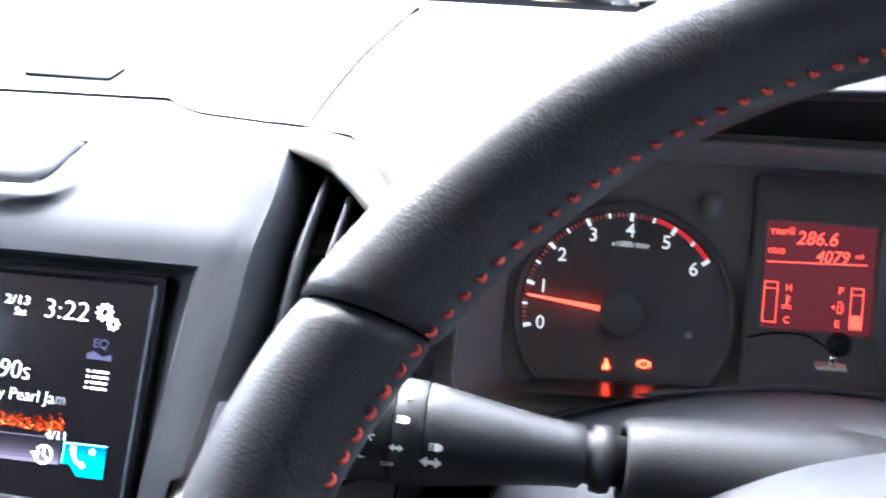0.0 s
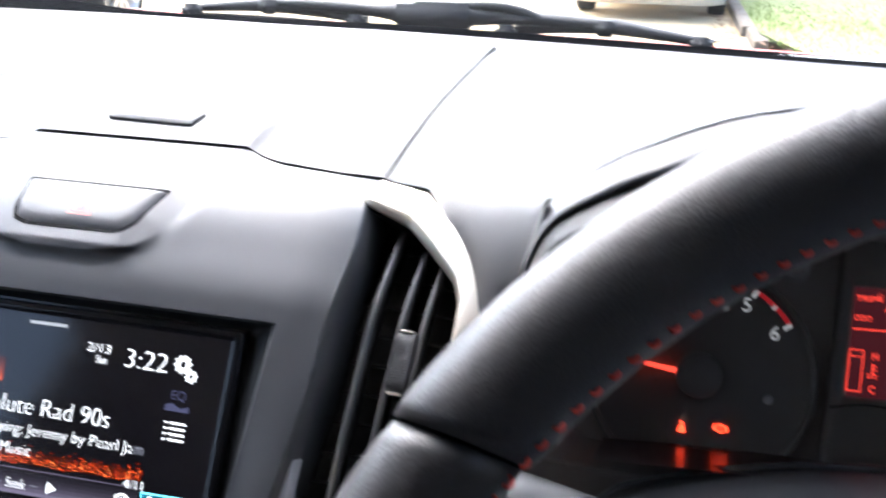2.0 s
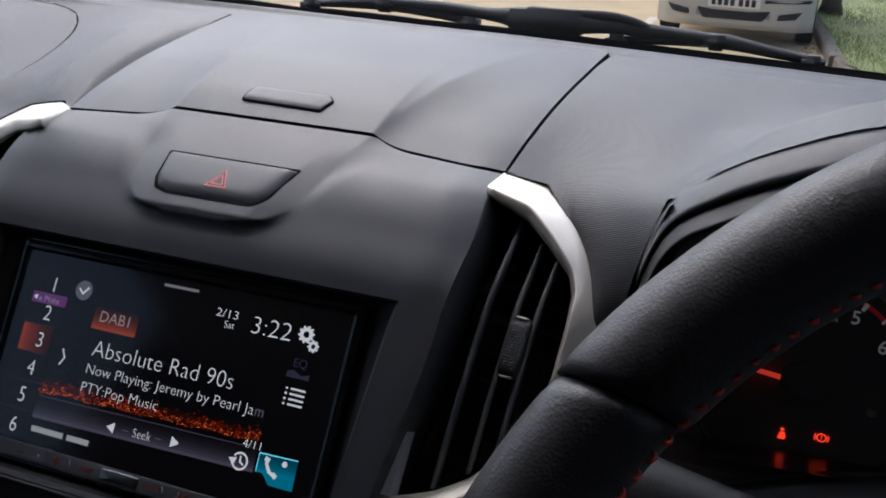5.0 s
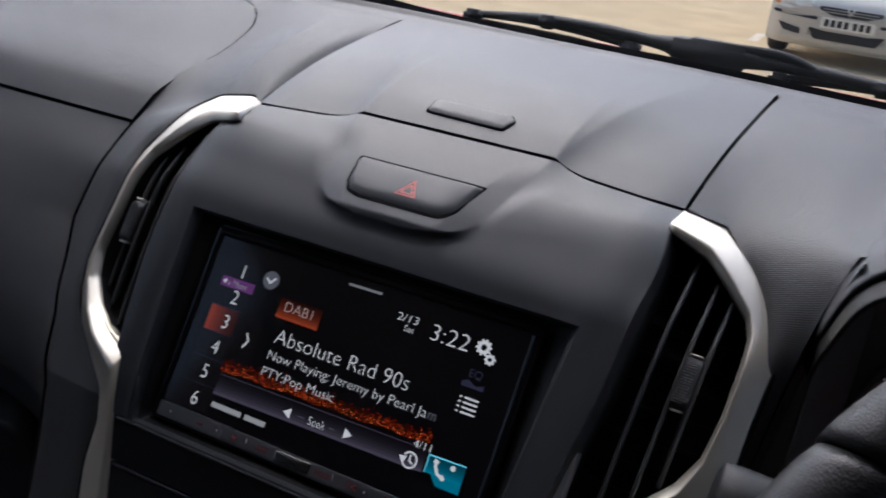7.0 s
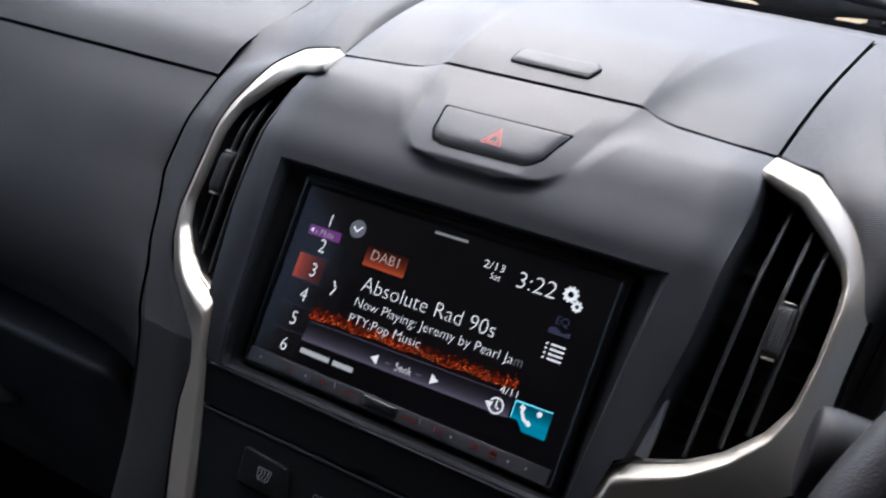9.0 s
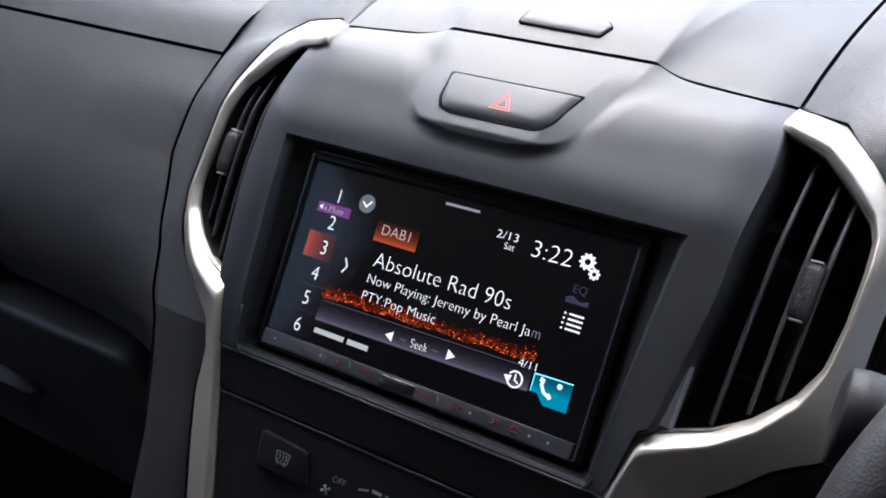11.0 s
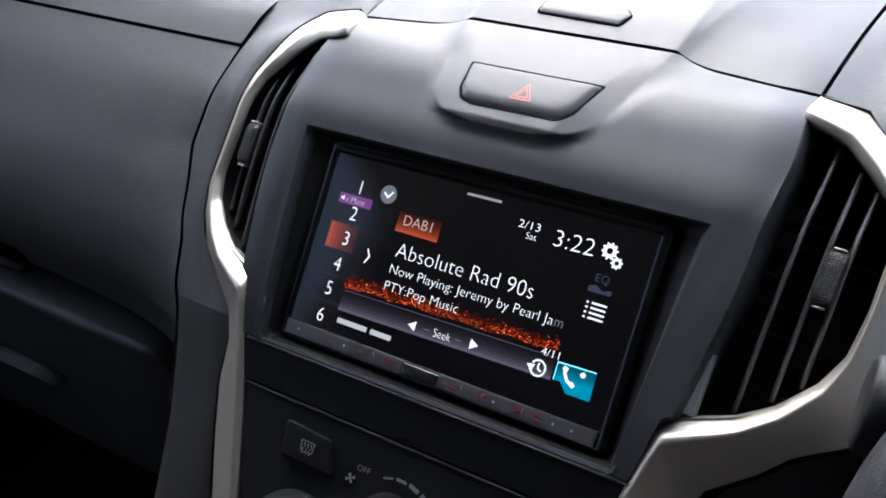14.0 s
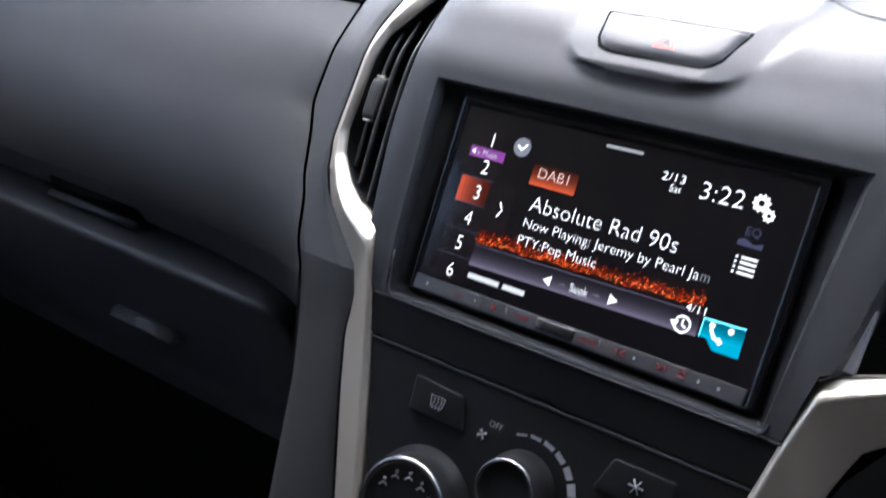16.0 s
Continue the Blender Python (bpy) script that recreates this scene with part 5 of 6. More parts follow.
for h0, h1 in ((-.0004, .0017), (-.0014, -.0008)):
    bm.faces.new([bm.verts.new(dial(c[0] + a * z, c[1] + b * z, .0016)) for a, b in rect(-.0004, h0, .0004, h1)])
part("brake_lamp", bm, LWARN, tach, "glowing red brake warning lamp")
bm = bmesh.new()
c2 = (.2680, -.0443)
bm.faces.new([bm.verts.new(dial(c2[0] + .0008 * math.cos(k * .628), c2[1] + .0021 + .0008 * math.sin(k * .628), .0016)) for k in range(10)])
bm.faces.new([bm.verts.new(dial(c2[0] + a, c2[1] + b, .0016)) for a, b in ((-.0016, -.0022), (.0016, -.0022), (.0014, -.0006), (.0007, .0011), (-.0007, .0011), (-.0014, -.0006))])
bm.faces.new([bm.verts.new(dial(c2[0] + a, c2[1] + b, .0017)) for a, b in ((.0010, .0014), (.0020, -.0012), (.0016, -.0014), (.0007, .0012))])
part("belt_lamp", bm, LWARN, tach, "glowing red seat belt warning lamp")
# display housing
bm = bmesh.new()
oo = rounded([(.3265, -.062), (.3935, -.062), (.3935, .046), (.3265, .046)], .003)
ii = rounded([(.3330, -.0202), (.3782, -.0202), (.3782, .0260), (.3330, .0260)], .001)
loft(bm, [[dial(a, b, h) for a, b in o] for o, h in ((oo, -.002), (oo, .0075), ([(.36 + (a - .36) * .975, b * .985) for a, b in oo], .0085), ([(.3556 + (a - .3556) * 1.06, .0029 + (b - .0029) * 1.06) for a, b in ii], .0080), (ii, .0050), (ii, .001))])
part("display_housing", bm, mat("grey_display_plate", (.105, .095, .090), .5), cluster, recalc=True)
bm = bmesh.new()
bm.faces.new([bm.verts.new(dial(a, b, .0035)) for a, b in rect(.3330, -.0202, .3782, .0260)])
lcd = part("display", bm, lit("display_red_glow", (.50, .075, .10), .0145), cluster, "red backlit trip display", smoothed=False)
LSEG = lit("display_segments", (1, .06, .035), .20)


def seg(a, b, c, d):
    bm = bmesh.new()
    bm.faces.new([bm.verts.new(dial(x, h, .0038)) for x, h in rect(a, b, c, d)])
    part("display_bar", bm, LSEG, lcd, smoothed=False)


for tx, sz, px, ph, wide, lean in (("286.6", .0084, .3452, .0170, .0172, .2), ("4079", .0074, .3536, .0097, .0142, .2), ("TRIP", .0033, .3340, .0209, .0078, 0), ("B", .0030, .3425, .0213, .0014, 0), ("ODO", .0033, .3339, .0125, .0070, 0), ("mi", .0030, .3700, .0122, .0033, 0),
                               ("H", .0042, .3424, -.0036, .0026, 0), ("C", .0042, .3424, -.0177, .0026, 0), ("F", .0042, .3640, -.0036, .0024, 0), ("E", .0042, .3634, -.0180, .0024, 0)):
    letters(tx, sz, lambda p, r, px=px, ph=ph: dial(px + p, ph + r + .022 * (px + p - .354), .0038), LSEG, lcd, "display_figure", shear=lean, bold=.00005, width=wide)
for q in ((.3420, .0209, .3444, .0211), (.3420, .0238, .3444, .0240), (.3420, .0209, .3422, .0240), (.3442, .0209, .3444, .0240)):
    seg(*q)
slope = lambda x: .0083 + .039 * (x - .3336)
bm = bmesh.new()
bm.faces.new([bm.verts.new(dial(x, slope(x) + d, .0038)) for x, d in ((.3336, -.0003), (.3750, -.0003), (.3750, .0003), (.3336, .0003))])
part("display_rule", bm, LSEG, lcd, smoothed=False)
for x0, x1, fill in ((.3334, .3394, .0), (.3694, .3748, .0055)):
    for q in ((x0, -.0182, x0 + .0005, -.0002), (x1 - .0005, -.0182, x1, -.0002), (x0, -.0182, x1, -.0177), (x0, -.0007, x1, -.0002)):
        seg(*q)
    seg(x0, -.0034, x1, -.0030)
    if fill:
        seg(x0 + .0006, -.0176, x1 - .0006, -.0176 + fill)
# thermometer over waves
seg(.3430, -.0098, .3438, -.0056)
seg(.3439, -.0068, .3448, -.0063)
seg(.3439, -.0084, .3448, -.0079)
for h in (-.0106, -.0117):
    for k in range(3):
        seg(.3414 + .0014 * k, h + .0003 * (k % 2), .3426 + .0014 * k, h + .0005 + .0003 * (k % 2))
# fuel pump with its arrow
seg(.3640, -.0118, .3664, -.0112)
for q in ((.3643, -.0112, .3646, -.0066), (.3658, -.0112, .3661, -.0066), (.3643, -.0070, .3661, -.0066), (.3643, -.0090, .3661, -.0086), (.3665, -.0108, .3668, -.0074), (.3661, -.0108, .3668, -.0105)):
    seg(*q)
bm = bmesh.new()
bm.faces.new([bm.verts.new(dial(x, h, .0038)) for x, h in ((.3615, -.0092), (.3632, -.0102), (.3632, -.0082))])
part("pump_arrow", bm, LSEG, lcd, smoothed=False)
# second dial at the far side
bm = bmesh.new()
loft(bm, [[dial(.447 + r * math.cos(k * .0873), TY + r * math.sin(k * .0873), o) for k in range(72)] for r, o in ((.0500, -.001), (.0500, .0035), (.0490, .0042), (.0470, .0006), (.002, .0006))])
part("speedometer", bm, DIALB, cluster, recalc=True)
# tub: rounded mouth towards the driver, sloping in to the dials
bm = bmesh.new()
mo = rounded([(.2015, -.0630), (.5205, -.0630), (.523, .056), (.205, .056)], .012, 8)
mi = rounded([(.2195, -.0555), (.5025, -.0555), (.503, .050), (.2210, .050)], .012, 8)
loft(bm, [[dial(a, b, h) for a, b in o] for o, h in (([(a + (-.022 if a < .36 else .022), b - (.016 if b < 0 else -.004)) for a, b in mo], .020), ([(a + (-.004 if a < .36 else .004), b - (.004 if b < 0 else -.004)) for a, b in mo], .0265), (mo, .0288), ([(.361 + (a - .361) * .985, b * .97) for a, b in mo], .0275), (mi, .001))])
part("surround", bm, CLUS, cluster, recalc=True)
bm = bmesh.new()
tube(bm, [dial(a, b, .0284) for a, b in mo + mo[:1]], .0014, 8, cap=False)
part("mouth_bead", bm, mat("cluster_bead", (.24, .222, .216), .30), cluster)
bm = bmesh.new()
sheet(bm, lambda x, t: Vector((x, .085 - .05 * t, 1.102 + .020 * t + .006 * (1 - ((x - .36) / .13) ** 2))), span(.235, .49, 24), span(0, 1, 6))
part("cluster_floor", bm, FLOORP, cluster)

# ---- steering column shroud ----
col = thing("column_shroud", "dark plastic shroud over the steering column", "column shroud")


def shroud(x, t):
    y = .042 - .15 * t
    pk = 1.133 + .052 * t
    hw = .135 - .032 * t
    d = abs(x)
    return Vector((.366 + x * hw, y, pk - (.035 + .03 * t) * d ** 2.2 - .08 * smooth(.9, 1.25, d)))


bm = bmesh.new()
sheet(bm, shroud, span(-1.25, 1.25, 50), span(0, 1, 12), flip=True)
part("upper_shell", bm, SOFT, col)
bm = bmesh.new()
pts = [shroud(x, 0) + Vector((0, .001, .0005)) for x in span(-1.05, 1.05, 40)]
tube(bm, pts, .0016, 6)
part("rim_bead", bm, SOFT, col)
bm = bmesh.new()
box(bm, (.366, -.03, 1.05), (.13, .16, .10), bevel=.02)
part("lower_shell", bm, DARK, col)

# ---- light stalk ----
stalk = thing("light_stalk", "dark grey light and indicator stalk with white symbols", "stalk")
S0, S1 = Vector((.1885, -.0660, 1.1630)), Vector((.2660, -.0565, 1.1550))
ax = (S1 - S0).normalized()
sa = ax.cross(Vector((0, 0, 1))).normalized()
sb = sa.cross(ax)


def stalk_ring(t, ra, rb, n=24):
    c = S0 + (S1 - S0) * t
    return [c + sa * (ra * math.cos(k * 2 * math.pi / n)) + sb * (rb * math.sin(k * 2 * math.pi / n)) for k in range(n)]


bm = bmesh.new()
vs = loft(bm, [stalk_ring(t, r, r) for t, r in ((-.05, .004), (-.048, .0135), (-.035, .0156), (.03, .0162), (.265, .0160), (.280, .0156))])
bm.faces.new(vs[0][::-1])
part("twist_end", bm, DARK, stalk, recalc=True)
bm = bmesh.new()
loft(bm, [stalk_ring(t, r, r) for t, r in ((.285, .0152), (.295, .0158), (.385, .0156), (.395, .0152))])
part("twist_ring", bm, DARK, stalk, recalc=True)
bm = bmesh.new()
loft(bm, [stalk_ring(t, ra, rb) for t, ra, rb in ((.40, .0150, .0150), (.41, .0154, .0153), (.48, .0147, .0144), (.62, .0130, .0126), (.8, .0110, .0104), (.93, .0099, .0093), (.985, .0098, .0092), (1.0, .0086, .0082))])
part("stem", bm, DARK, stalk, recalc=True)
bm = bmesh.new()
loft(bm, [stalk_ring(t, r, r) for t, r in ((1.0, .0078), (1.03, .0078), (1.035, .0097), (1.07, .0102), (1.10, .0097), (1.105, .0076), (1.3, .0074))])
part("collar", bm, DARK, stalk, recalc=True)
bm = bmesh.new()
vs = loft(bm, [stalk_ring(t, r, r * .95) for t, r in ((1.24, .0095), (1.15, .0098), (1.14, .0118), (1.155, .0132), (1.20, .0142), (1.35, .0158), (1.6, .018), (1.9, .020), (2.2, .018))])
bm.faces.new(vs[-1])
part("stalk_socket", bm, DARK, col, recalc=True)


def stalk_mark(t, deg, outline, name):
    r = .0161 if t < .28 else .0158 if t < .40 else .0154
    bm = bmesh.new()
    for poly in outline:
        q = []
        for a, b in poly:
            an = radians(deg) + b / r
            c = S0 + (S1 - S0) * t + ax * a
            q.append(c + (sa * math.cos(an) + sb * math.sin(an)) * (r + .0003))
        bm.faces.new([bm.verts.new(p) for p in q])
    part(name, bm, TWHITE, stalk, "white symbol")


def lamp_sym(s):
    return [[(-.0012 * s, -.0011 * s), (.0002 * s, -.0011 * s), (.0012 * s, -.0006 * s), (.0012 * s, .0006 * s), (.0002 * s, .0011 * s), (-.0012 * s, .0011 * s)]] + [[(-.0026 * s, (k - .16) * s * .001), (-.0015 * s, (k - .16) * s * .001), (-.0015 * s, (k + .16) * s * .001), (-.0026 * s, (k + .16) * s * .001)] for k in (-.8, 0, .8)]


def arrows(s):
    return [[(-.003 * s, 0), (-.001 * s, -.0016 * s), (-.001 * s, .0016 * s)], [(.003 * s, 0), (.001 * s, -.0016 * s), (.001 * s, .0016 * s)], [(-.001 * s, -.0006 * s), (.001 * s, -.0006 * s), (.001 * s, .0006 * s), (-.001 * s, .0006 * s)]]


def sun_sym(s):
    """Ring with short rays."""
    out = []
    for k in range(8):
        a = k * math.pi / 4
        c, d = math.cos(a), math.sin(a)
        e, f = math.cos(a + math.pi / 4), math.sin(a + math.pi / 4)
        out.append([(.0010 * s * c, .0010 * s * d), (.0013 * s * c, .0013 * s * d), (.0013 * s * e, .0013 * s * f), (.0010 * s * e, .0010 * s * f)])
        out.append([((.0017 * c + .0002 * d) * s, (.0017 * d - .0002 * c) * s), ((.0023 * c + .0002 * d) * s, (.0023 * d - .0002 * c) * s), ((.0023 * c - .0002 * d) * s, (.0023 * d + .0002 * c) * s), ((.0017 * c - .0002 * d) * s, (.0017 * d + .0002 * c) * s)])
    return out


for t, deg, o in ((.20, 24, sun_sym(.95)), (.19, 0, [[(-.0010, -.0006), (.0012, 0), (-.0010, .0006)]]), (.335, 70, lamp_sym(.8)), (.33, 43, lamp_sym(.95)), (.31, 14, arrows(.7)), (.46, 20, lamp_sym(1.0)), (.44, 3, arrows(1.1))):
    stalk_mark(t, deg, o, "symbol")
letters("OFF", .0022, lambda p, q: S0 + (S1 - S0) * .29 + ax * (p - .0024) + (sa * math.cos(radians(-8) + q / .0158) + sb * math.sin(radians(-8) + q / .0158)) * .0161, TWHITE, stalk, "symbol")

# ---- small microphone on the shroud ----
mic = thing("microphone", "small round black microphone clipped on the column shroud", "microphone")
MP = dial(.3605, -.0265, .030)
bm = bmesh.new()
bmesh.ops.create_uvsphere(bm, u_segments=24, v_segments=14, radius=.0052, matrix=Matrix.Translation(MP + Vector((0, 0, .003))))
part("head", bm, DARK, mic)
for a, b in [(0, 0)] + [(.0022 * math.cos(k), .0022 * math.sin(k)) for k in (0, 1.05, 2.1, 3.14, 4.2, 5.2)]:
    bm = bmesh.new()
    d = Vector((a, -math.sqrt(.0052 ** 2 - a * a - b * b), b))
    bmesh.ops.create_uvsphere(bm, u_segments=8, v_segments=6, radius=.0006, matrix=Matrix.Translation(MP + Vector((0, 0, .003)) + d))
    part("grille_hole", bm, SEAM, mic)
bm = bmesh.new()
tube(bm, [MP + Vector((-.001, .001, -.001)), MP + Vector((-.0015, .001, -.007))], .0019, 10)
part("stem", bm, CHROME, mic, "chrome stem")
bm = bmesh.new()
box(bm, MP + Vector((-.0015, .001, -.0078)), (.0125, .006, .0016), bevel=.0006)
part("clip", bm, SATIN, mic, "small metal clip")
bm = bmesh.new()
tube(bm, refine([tuple(MP + Vector(q)) for q in ((-.004, .002, 0), (-.012, .006, .003), (-.024, .010, .001), (-.034, .014, -.004))], 5), .00045, 6)
part("cable", bm, SEAM, mic)

# ---- bonnet and wipers outside the glass ----
truck = thing("bonnet", "wet-looking red bonnet of the vehicle", "bonnet")
bm = bmesh.new()
sheet(bm, lambda x, t: Vector((x, .395 + 1.0 * t, 1.2379 - .016 * x - .140 * t - .03 * t * t - .010 * (x / .75) ** 2 - .006 * math.cos(x * 6) * t)), span(-.75, .75, 30), span(0, 1, 20), flip=False)
sheet(bm, lambda x, k: Vector((x, .395 - .007 * math.sin(k), 1.2379 - .016 * x - .010 * (x / .75) ** 2 - .009 * (1 - math.cos(k)))), span(-.75, .75, 30), [1.57, 1.1, .6, .25, 0], flip=False)
weld(bm)
part("panel", bm, REDPAINT, truck)
bm = bmesh.new()
sheet(bm, lambda x, t: Vector((x, .325 + .078 * t, 1.232 - .006 * t)), span(-.75, .75, 30), span(0, 1, 4))
part("cowl_grille", bm, SEAM, truck)
bm = bmesh.new()
box(bm, (0, 1.34, .66), (1.5, .10, .72), bevel=.03)
part("nose", bm, REDPAINT, truck)


def wiper(name, m, label):
    """Blade with rubber lip, two small yokes, a long yoke with its clip, and a hooked rod."""
    ob = thing(name, label, "wiper", "windscreen wipers")
    ob.matrix_basis = m

    def bar(nm, pts, rads, parent, y=0.0, squash=(1.5, 1)):
        bm = bmesh.new()
        k = 1 if nm in ("blade_rubber", "arm_rod") else .82
        q = refine([(a, y, b + r * (1 - k), r * k) for (a, b), r in zip(pts, rads)], 6)
        tube(bm, [p[:3] for p in q], [p[3] for p in q], 10, squash=squash)
        return part(nm, bm, RUBBER, parent, recalc=True)
    bar("blade_rubber", [(-.200, .0005), (-.12, .000), (-.05, -.003), (.05, -.005), (.12, -.0055), (.21, -.009)], [.0019] * 6, ob, .002, (1.2, 1))
    left = bar("left_yoke", [(-.197, .0040), (-.160, .0072), (-.124, .0088), (-.085, .0058), (-.050, .0015)], [.0030, .0046, .0062, .0048, .0034], ob)
    right = bar("right_yoke", [(.050, -.0015), (.085, .0022), (.1225, .0044), (.155, .0012), (.194, -.0034)], [.0034, .0048, .0064, .0048, .0034], ob)
    main = bar("long_yoke", [(-.130, .0108), (-.085, .0108), (-.045, .0090), (-.020, .0078), (.0, .0072), (.025, .0075), (.05, .0078), (.085, .0072), (.128, .0050)], [.0046, .0052, .0056, .0088, .0096, .0092, .0062, .0056, .0052], ob, -.003)
    bm = bmesh.new()
    box(bm, (.002, -.004, .0085), (.058, .022, .0155), bevel=.003)
    box(bm, (.008, -.004, .0160), (.042, .014, .004), bevel=.0015)
    part("clip", bm, RUBBER, main)
    bar("arm_rod", [(.015, .0148), (.045, .0162), (.062, .0142), (.074, .0105), (.082, .0060)], [.0038, .0034, .0034, .0032, .0030], main, -.006, (1, 1))
    for x, z, par in ((-.188, .0045, left), (-.124, .0100, left), (-.056, .0018, left), (.004, .0095, main), (.054, -.0008, right), (.1225, .0052, right), (.186, -.0026, right)):
        bm = bmesh.new()
        box(bm, (x, -.007, z), (.015, .012, .0105), bevel=.003)
        bmesh.ops.create_uvsphere(bm, u_segments=10, v_segments=6, radius=.0019, matrix=Matrix.Translation((x, -.0125, z + .0005)))
        part("joint", bm, RUBBER, par)
    return ob


wiper("wiper", pose(.07, .375, 1.240), "black windscreen wiper resting over the red bonnet")
wiper("wiper", pose(-.56, .36, 1.282, 0, 8.5, -4), "black windscreen wiper seen past the airbag panel")

# ---- parked cars ----
TYRE = mat("tyre_rubber", (.02, .02, .02), .8, grain=.5, gscale=200)
ALLOY = mat("alloy", (.55, .55, .54), .35, .8)
CARGLASS = mat("dark_car_glass", (.02, .025, .03), .08)
LAMPG = mat("headlamp_glass", (.72, .70, .63), .5, 0.0)
BLACKP = mat("black_bumper_plastic", (.02, .02, .022), .6)
PLATE = mat("white_plate", (.80, .78, .68), .5)
PLATEB = mat("plate_black", (.02, .02, .02), .5)
AMBER = mat("amber_lens", (.7, .25, .05), .25)


def section(y, hw, zb, zt, p=3.2, n=36):
    c, h = (zb + zt) / 2, (zt - zb) / 2
    out = []
    for k in range(n):
        a = 2 * math.pi * k / n
        ca, sa = math.cos(a), math.sin(a)
        out.append(Vector((hw * math.copysign(abs(ca) ** (2 / p), ca), y, c + h * math.copysign(abs(sa) ** (2 / p), sa))))
    return out


def road_wheel(parent, x, y, r, sg, k=.62):
    bm = bmesh.new()
    prof = [(k, -.09), (.93, -.095), (1, -.07), (1, .07), (.93, .095), (k, .09)]
    loft(bm, [[Vector((x + o, y + r * q * math.cos(a), r + r * q * math.sin(a))) for q, o in prof] for a in span(0, 2 * math.pi, 32)])
    w = part("wheel", bm, TYRE, parent, "black tyre on an alloy wheel", recalc=True)
    bm = bmesh.new()
    loft(bm, [[Vector((x + o * sg, y + r * q * math.cos(a), r + r * q * math.sin(a))) for q, o in ((k + .04, .092), (k, .098), (k - .06, .085), (k - .08, .03), (.0, .02))] for a in span(0, 2 * math.pi, 32)], closed=False)
    part("rim", bm, ALLOY, w, recalc=True)
    for i in range(9):
        a = i * 2 * math.pi / 9
        bm = bmesh.new()
        d, n = Vector((0, math.cos(a), math.sin(a))), Vector((0, -math.sin(a), math.cos(a)))
        c = Vector((x + sg * .088, y, r))
        loft(bm, [[c + d * (r * q) + n * (r * t * s) + Vector((sg * o, 0, 0)) for s, o in ((-1, -.03), (-1, 0), (1, 0), (1, -.03))] for q, t in ((.08, .05), (k - .04, .075))], caps=True)
        part("spoke", bm, ALLOY, w, smoothed=False, recalc=True)


def car(name, m, paint, label, length=3.82, width=1.64, height=1.44, front=True, r=.295, rim=.62, lift=0.0):
    """A parked car; its nose points to -y at y = 0."""
    ob = thing(name, label, "car", "parked cars")
    hw = width / 2
    bm = bmesh.new()
    ya = .76 + 1.2 * (r - .295)
    secs = [(0.0, hw * .60, .28, .50), (.03, hw * .74, .24, .58), (.10, hw * .86, .21, .66), (.22, hw * .93, .20, .72), (.45, hw * .975, .20, .80), (.75, hw * .99, .20, .875), (1.05, hw, .20, .93), (1.6, hw, .19, .95), (2.6, hw, .19, .97), (length - .5, hw * .98, .20, .98), (length - .12, hw * .92, .22, .96), (length, hw * .80, .30, .88)]
    if lift:
        # open wheel arch in front
        secs = secs[:4] + [(ya - r * 1.16, hw * .97, .20, .80), (ya - r * 1.05, hw * .98, .20 + r, .82), (ya, hw * .99, r * 2 - lift + .05, .88), (ya + r * 1.05, hw, .20 + r, .92), (ya + r * 1.16, hw, .20, .93)] + secs[7:]
        secs = [(a, b, c + lift, d + lift * 1.6) for a, b, c, d in secs]
    vs = loft(bm, [section(*s) for s in secs])
    bm.faces.new(vs[0][::-1])
    bm.faces.new(vs[-1])
    body = part("body", bm, paint, ob, recalc=True)
    if lift:
        bm = bmesh.new()
        box(bm, (0, ya, r + .12), (width - .50, r * 2.3, .50), bevel=.02)
        part("wheel_well", bm, BLACKP, body)
    bm = bmesh.new()
    secs = [(.98, hw * .86, .90, .95, 5), (1.55, hw * .80, .90, height - .10, 5), (2.0, hw * .77, .90, height, 5), (length - 1.0, hw * .76, .90, height - .02, 5), (length - .28, hw * .80, .90, height - .22, 5), (length - .10, hw * .82, .90, 1.0, 5)]
    vs = loft(bm, [section(*s) for s in secs])
    bm.faces.new(vs[0][::-1])
    bm.faces.new(vs[-1])
    part("cabin", bm, CARGLASS, ob, recalc=True)
    bm = bmesh.new()
    secs = [(1.60, hw * .70, height - .045, height + .012, 4), (2.0, hw * .72, height - .03, height + .02, 4), (length - 1.0, hw * .72, height - .04, height + .005, 4), (length - .4, hw * .70, height - .17, height - .12, 4)]
    loft(bm, [section(*s) for s in secs], caps=True)
    part("roof", bm, paint, ob, recalc=True)
    for sg in (-1, 1):
        for y in (ya, length - .62):
            road_wheel(ob, sg * (hw - .10), y, r, sg, rim)
        bm = bmesh.new()
        bmesh.ops.create_uvsphere(bm, u_segments=12, v_segments=8, radius=.1, matrix=Matrix.Translation((sg * (hw + .06), 1.25, 1.02)) @ Matrix.Diagonal((1.1, .6, .75, 1)))
        part("door_mirror", bm, BLACKP, ob)

    def nose(x, z, out=.0):
        """Place on the front of the car."""
        k = abs(x) / hw
        z -= .03
        y = -.035 + .16 * k ** 3.5 + .35 * max(0, z - .56) ** 1.2 * 1.5 + .10 * max(0, .40 - z)
        return Vector((x, y - out, z))

    def front_piece(nm, outline, mt, out, lab="", parent=None):
        bm = bmesh.new()
        dense = []
        for (a, b), (c, d) in zip(outline, outline[1:] + outline[:1]):
            n = max(1, int(math.hypot(c - a, d - b) / .05))
            dense += [(a + (c - a) * k / n, b + (d - b) * k / n) for k in range(n)]
        outline = dense
        f = [bm.verts.new(nose(a, b, out)) for a, b in outline]
        g = [bm.verts.new(nose(a, b, -.08)) for a, b in outline]
        bm.faces.new(f)
        for i in range(len(f)):
            j = (i + 1) % len(f)
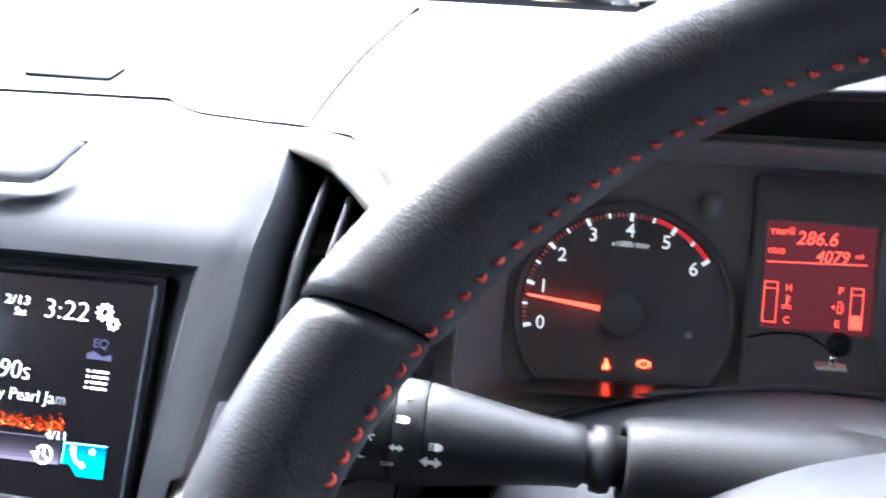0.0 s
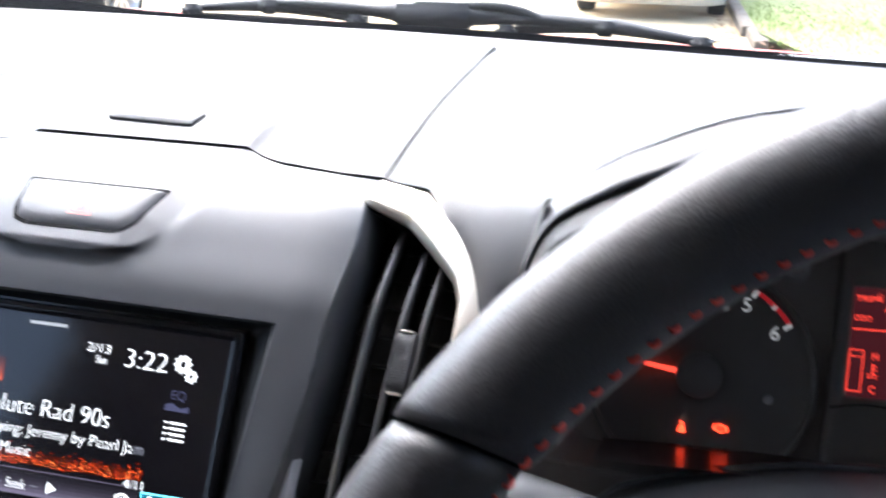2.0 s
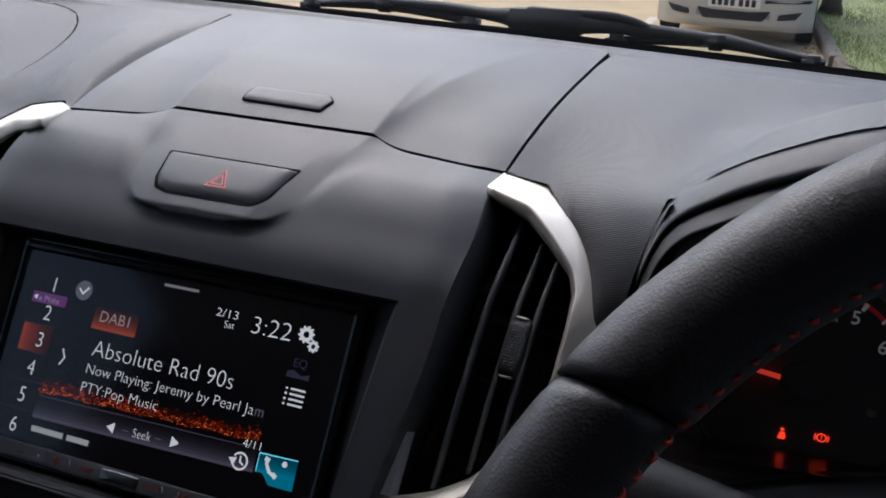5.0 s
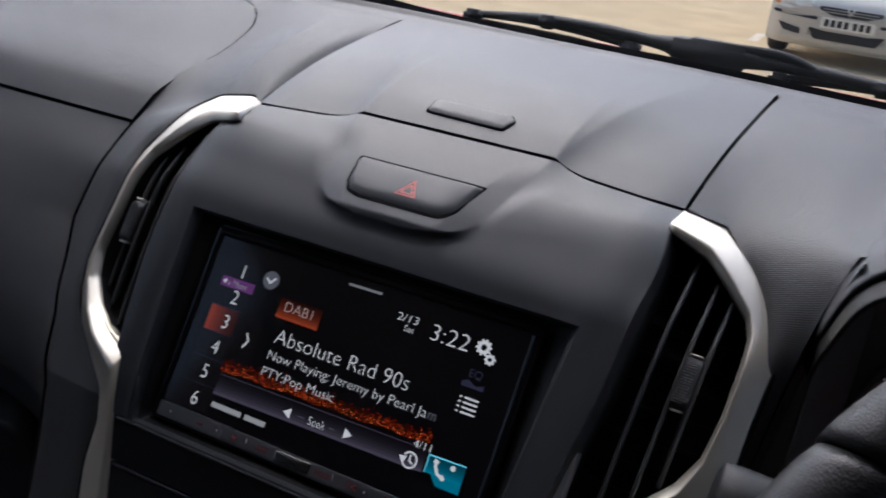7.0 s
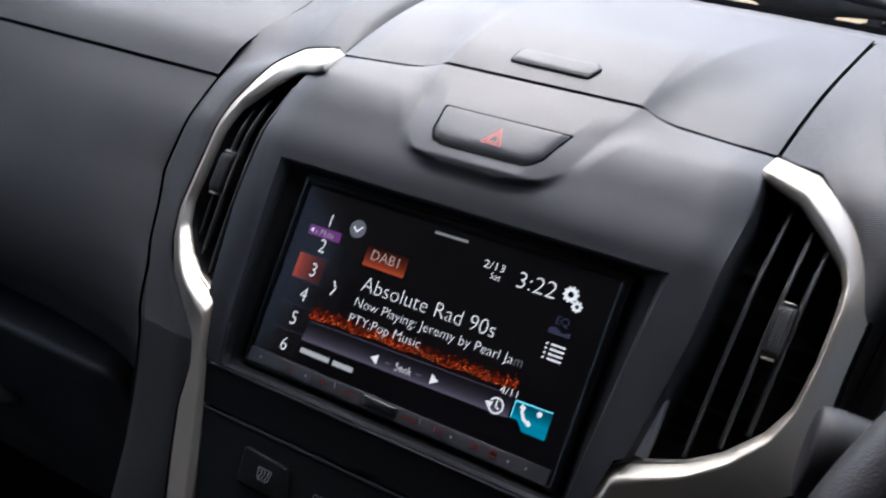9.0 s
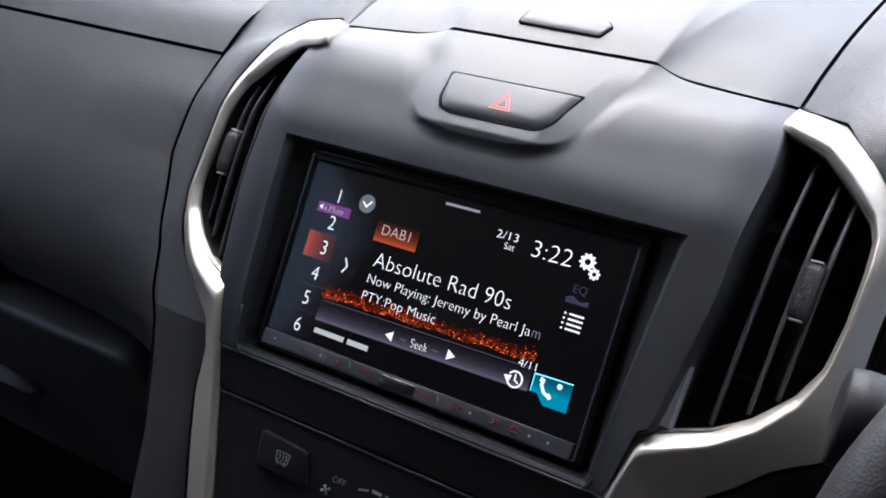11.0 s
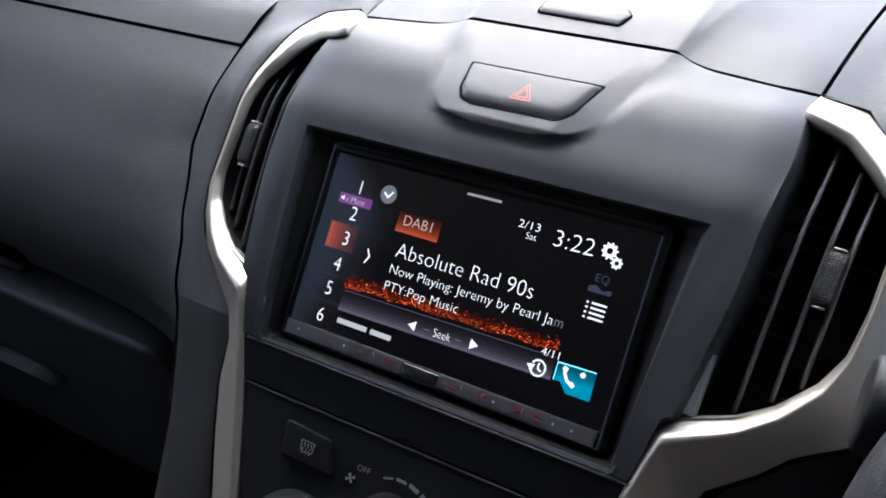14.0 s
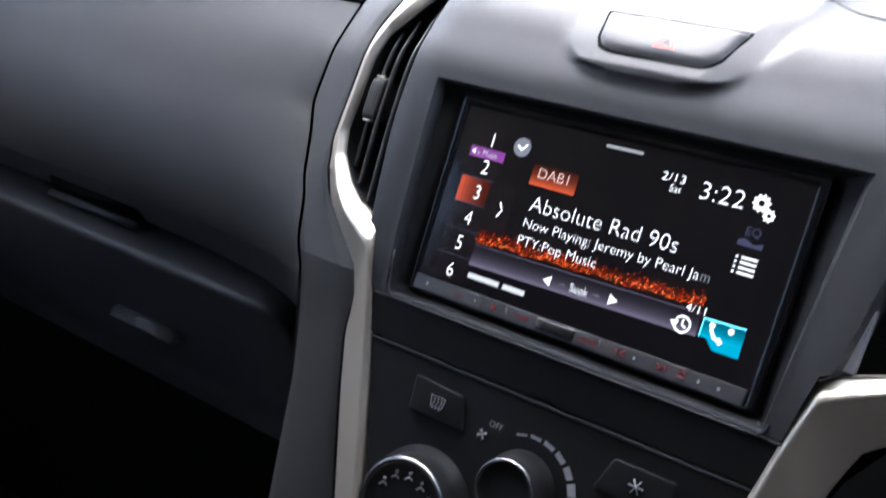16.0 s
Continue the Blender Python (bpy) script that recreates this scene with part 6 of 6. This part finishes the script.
            bm.faces.new((f[i], g[i], g[j], f[j]))
        return part(nm, bm, mt, parent or ob, lab, smoothed=False, recalc=True)
    if not front:
        return ob
    bm = bmesh.new()
    sheet(bm, lambda x, z: nose(x, z, .012 - .10 * smooth(.66, .80, abs(x)) - .05 * (1 - smooth(.19, .24, z))), span(-.80, .80, 32), span(.19, .60, 12))
    part("bumper_skin", bm, paint, ob)
    front_piece("grille", rounded([(-.30, .585), (-.16, .535), (.16, .535), (.30, .585), (.30, .615), (-.30, .615)], .01), BLACKP, .022, "black grille")
    front_piece("grille_bar", [(-.045, .62), (0, .548), (.045, .62), (.02, .62), (0, .585), (-.02, .62)], paint, .034)
    for k in range(1, 3):
        front_piece("grille_slat", rect(-.27 + .03 * (2 - k), .54 + .026 * k, .27 - .03 * (2 - k), .546 + .026 * k), paint, .026)
    front_piece("lower_intake", rounded([(-.30, .285), (.30, .285), (.37, .395), (.20, .375), (-.20, .375), (-.37, .395)], .02), BLACKP, .020, "black lower intake")
    for k in range(3):
        front_piece("intake_slat", rect(-.37, .318 + .022 * k, .37, .324 + .022 * k), BLACKP, .024)
    for sg in (-1, 1):
        front_piece("fog_recess", rounded([(sg * .44, .305), (sg * .62, .325), (sg * .68, .405), (sg * .45, .365)], .015), BLACKP, .020)
        front_piece("rub_strip", rounded([(sg * .30, .470), (sg * .74, .490), (sg * .76, .520), (sg * .30, .502)], .008), BLACKP, .022, "black rubbing strip")
        hl = front_piece("headlamp", rounded([(sg * .36, .600), (sg * .60, .545), (sg * .745, .560), (sg * .765, .66), (sg * .66, .715), (sg * .42, .665)], .03), LAMPG, .020, "clear headlamp")
        front_piece("reflector", [(sg * .50 + .055 * math.cos(a), .625 + .045 * math.sin(a)) for a in span(0, 2 * math.pi, 16)[:-1]], mat("lamp_reflector", (.80, .78, .72), .45), .024, "", hl)
        front_piece("indicator", rounded([(sg * .70, .575), (sg * .748, .58), (sg * .755, .64), (sg * .71, .65)], .01), AMBER, .024, "amber indicator", hl)
    pl = front_piece("number_plate", rounded([(-.26, .405), (.26, .405), (.26, .515), (-.26, .515)], .008), PLATE, .035, "white plate with plain bars")
    x = -.225
    for k in range(7):
        x0 = x + k * .063 + (.02 if k > 3 else 0)
        front_piece("plate_bar", rect(x0, .425, x0 + .042, .495), PLATEB, .0375, "", pl)
    ob.matrix_basis = m
    return ob


SILVER = mat("silver_car_paint", (.52, .49, .425), .40, .1, coat=.35, var=.04)
SILVER2 = mat("grey_silver_car_paint", (.38, .38, .38), .28, .5, coat=.6, var=.04)
BLACKC = mat("black_car_paint", (.015, .015, .018), .25, coat=.6)
car("parked_car", pose(-.49, 10.28, 0), SILVER, "small silver hatchback parked by the kerb, nose on")
o = car("parked_car", pose(0, 0, 0), SILVER2, "tall grey silver car on large alloy wheels, parked on the asphalt", 4.5, 1.85, 1.75, front=False, r=.37, rim=.72, lift=.13)
o.matrix_basis = pose(-5.98, 8.53, 0, 0, 0, 180)
o = car("parked_car", pose(0, 0, 0), BLACKC, "black car parked at the far side of the car park", 4.3, 1.75, 1.5, front=False)
o.matrix_basis = pose(-5.6, 17.0, 0, 0, 0, 62)
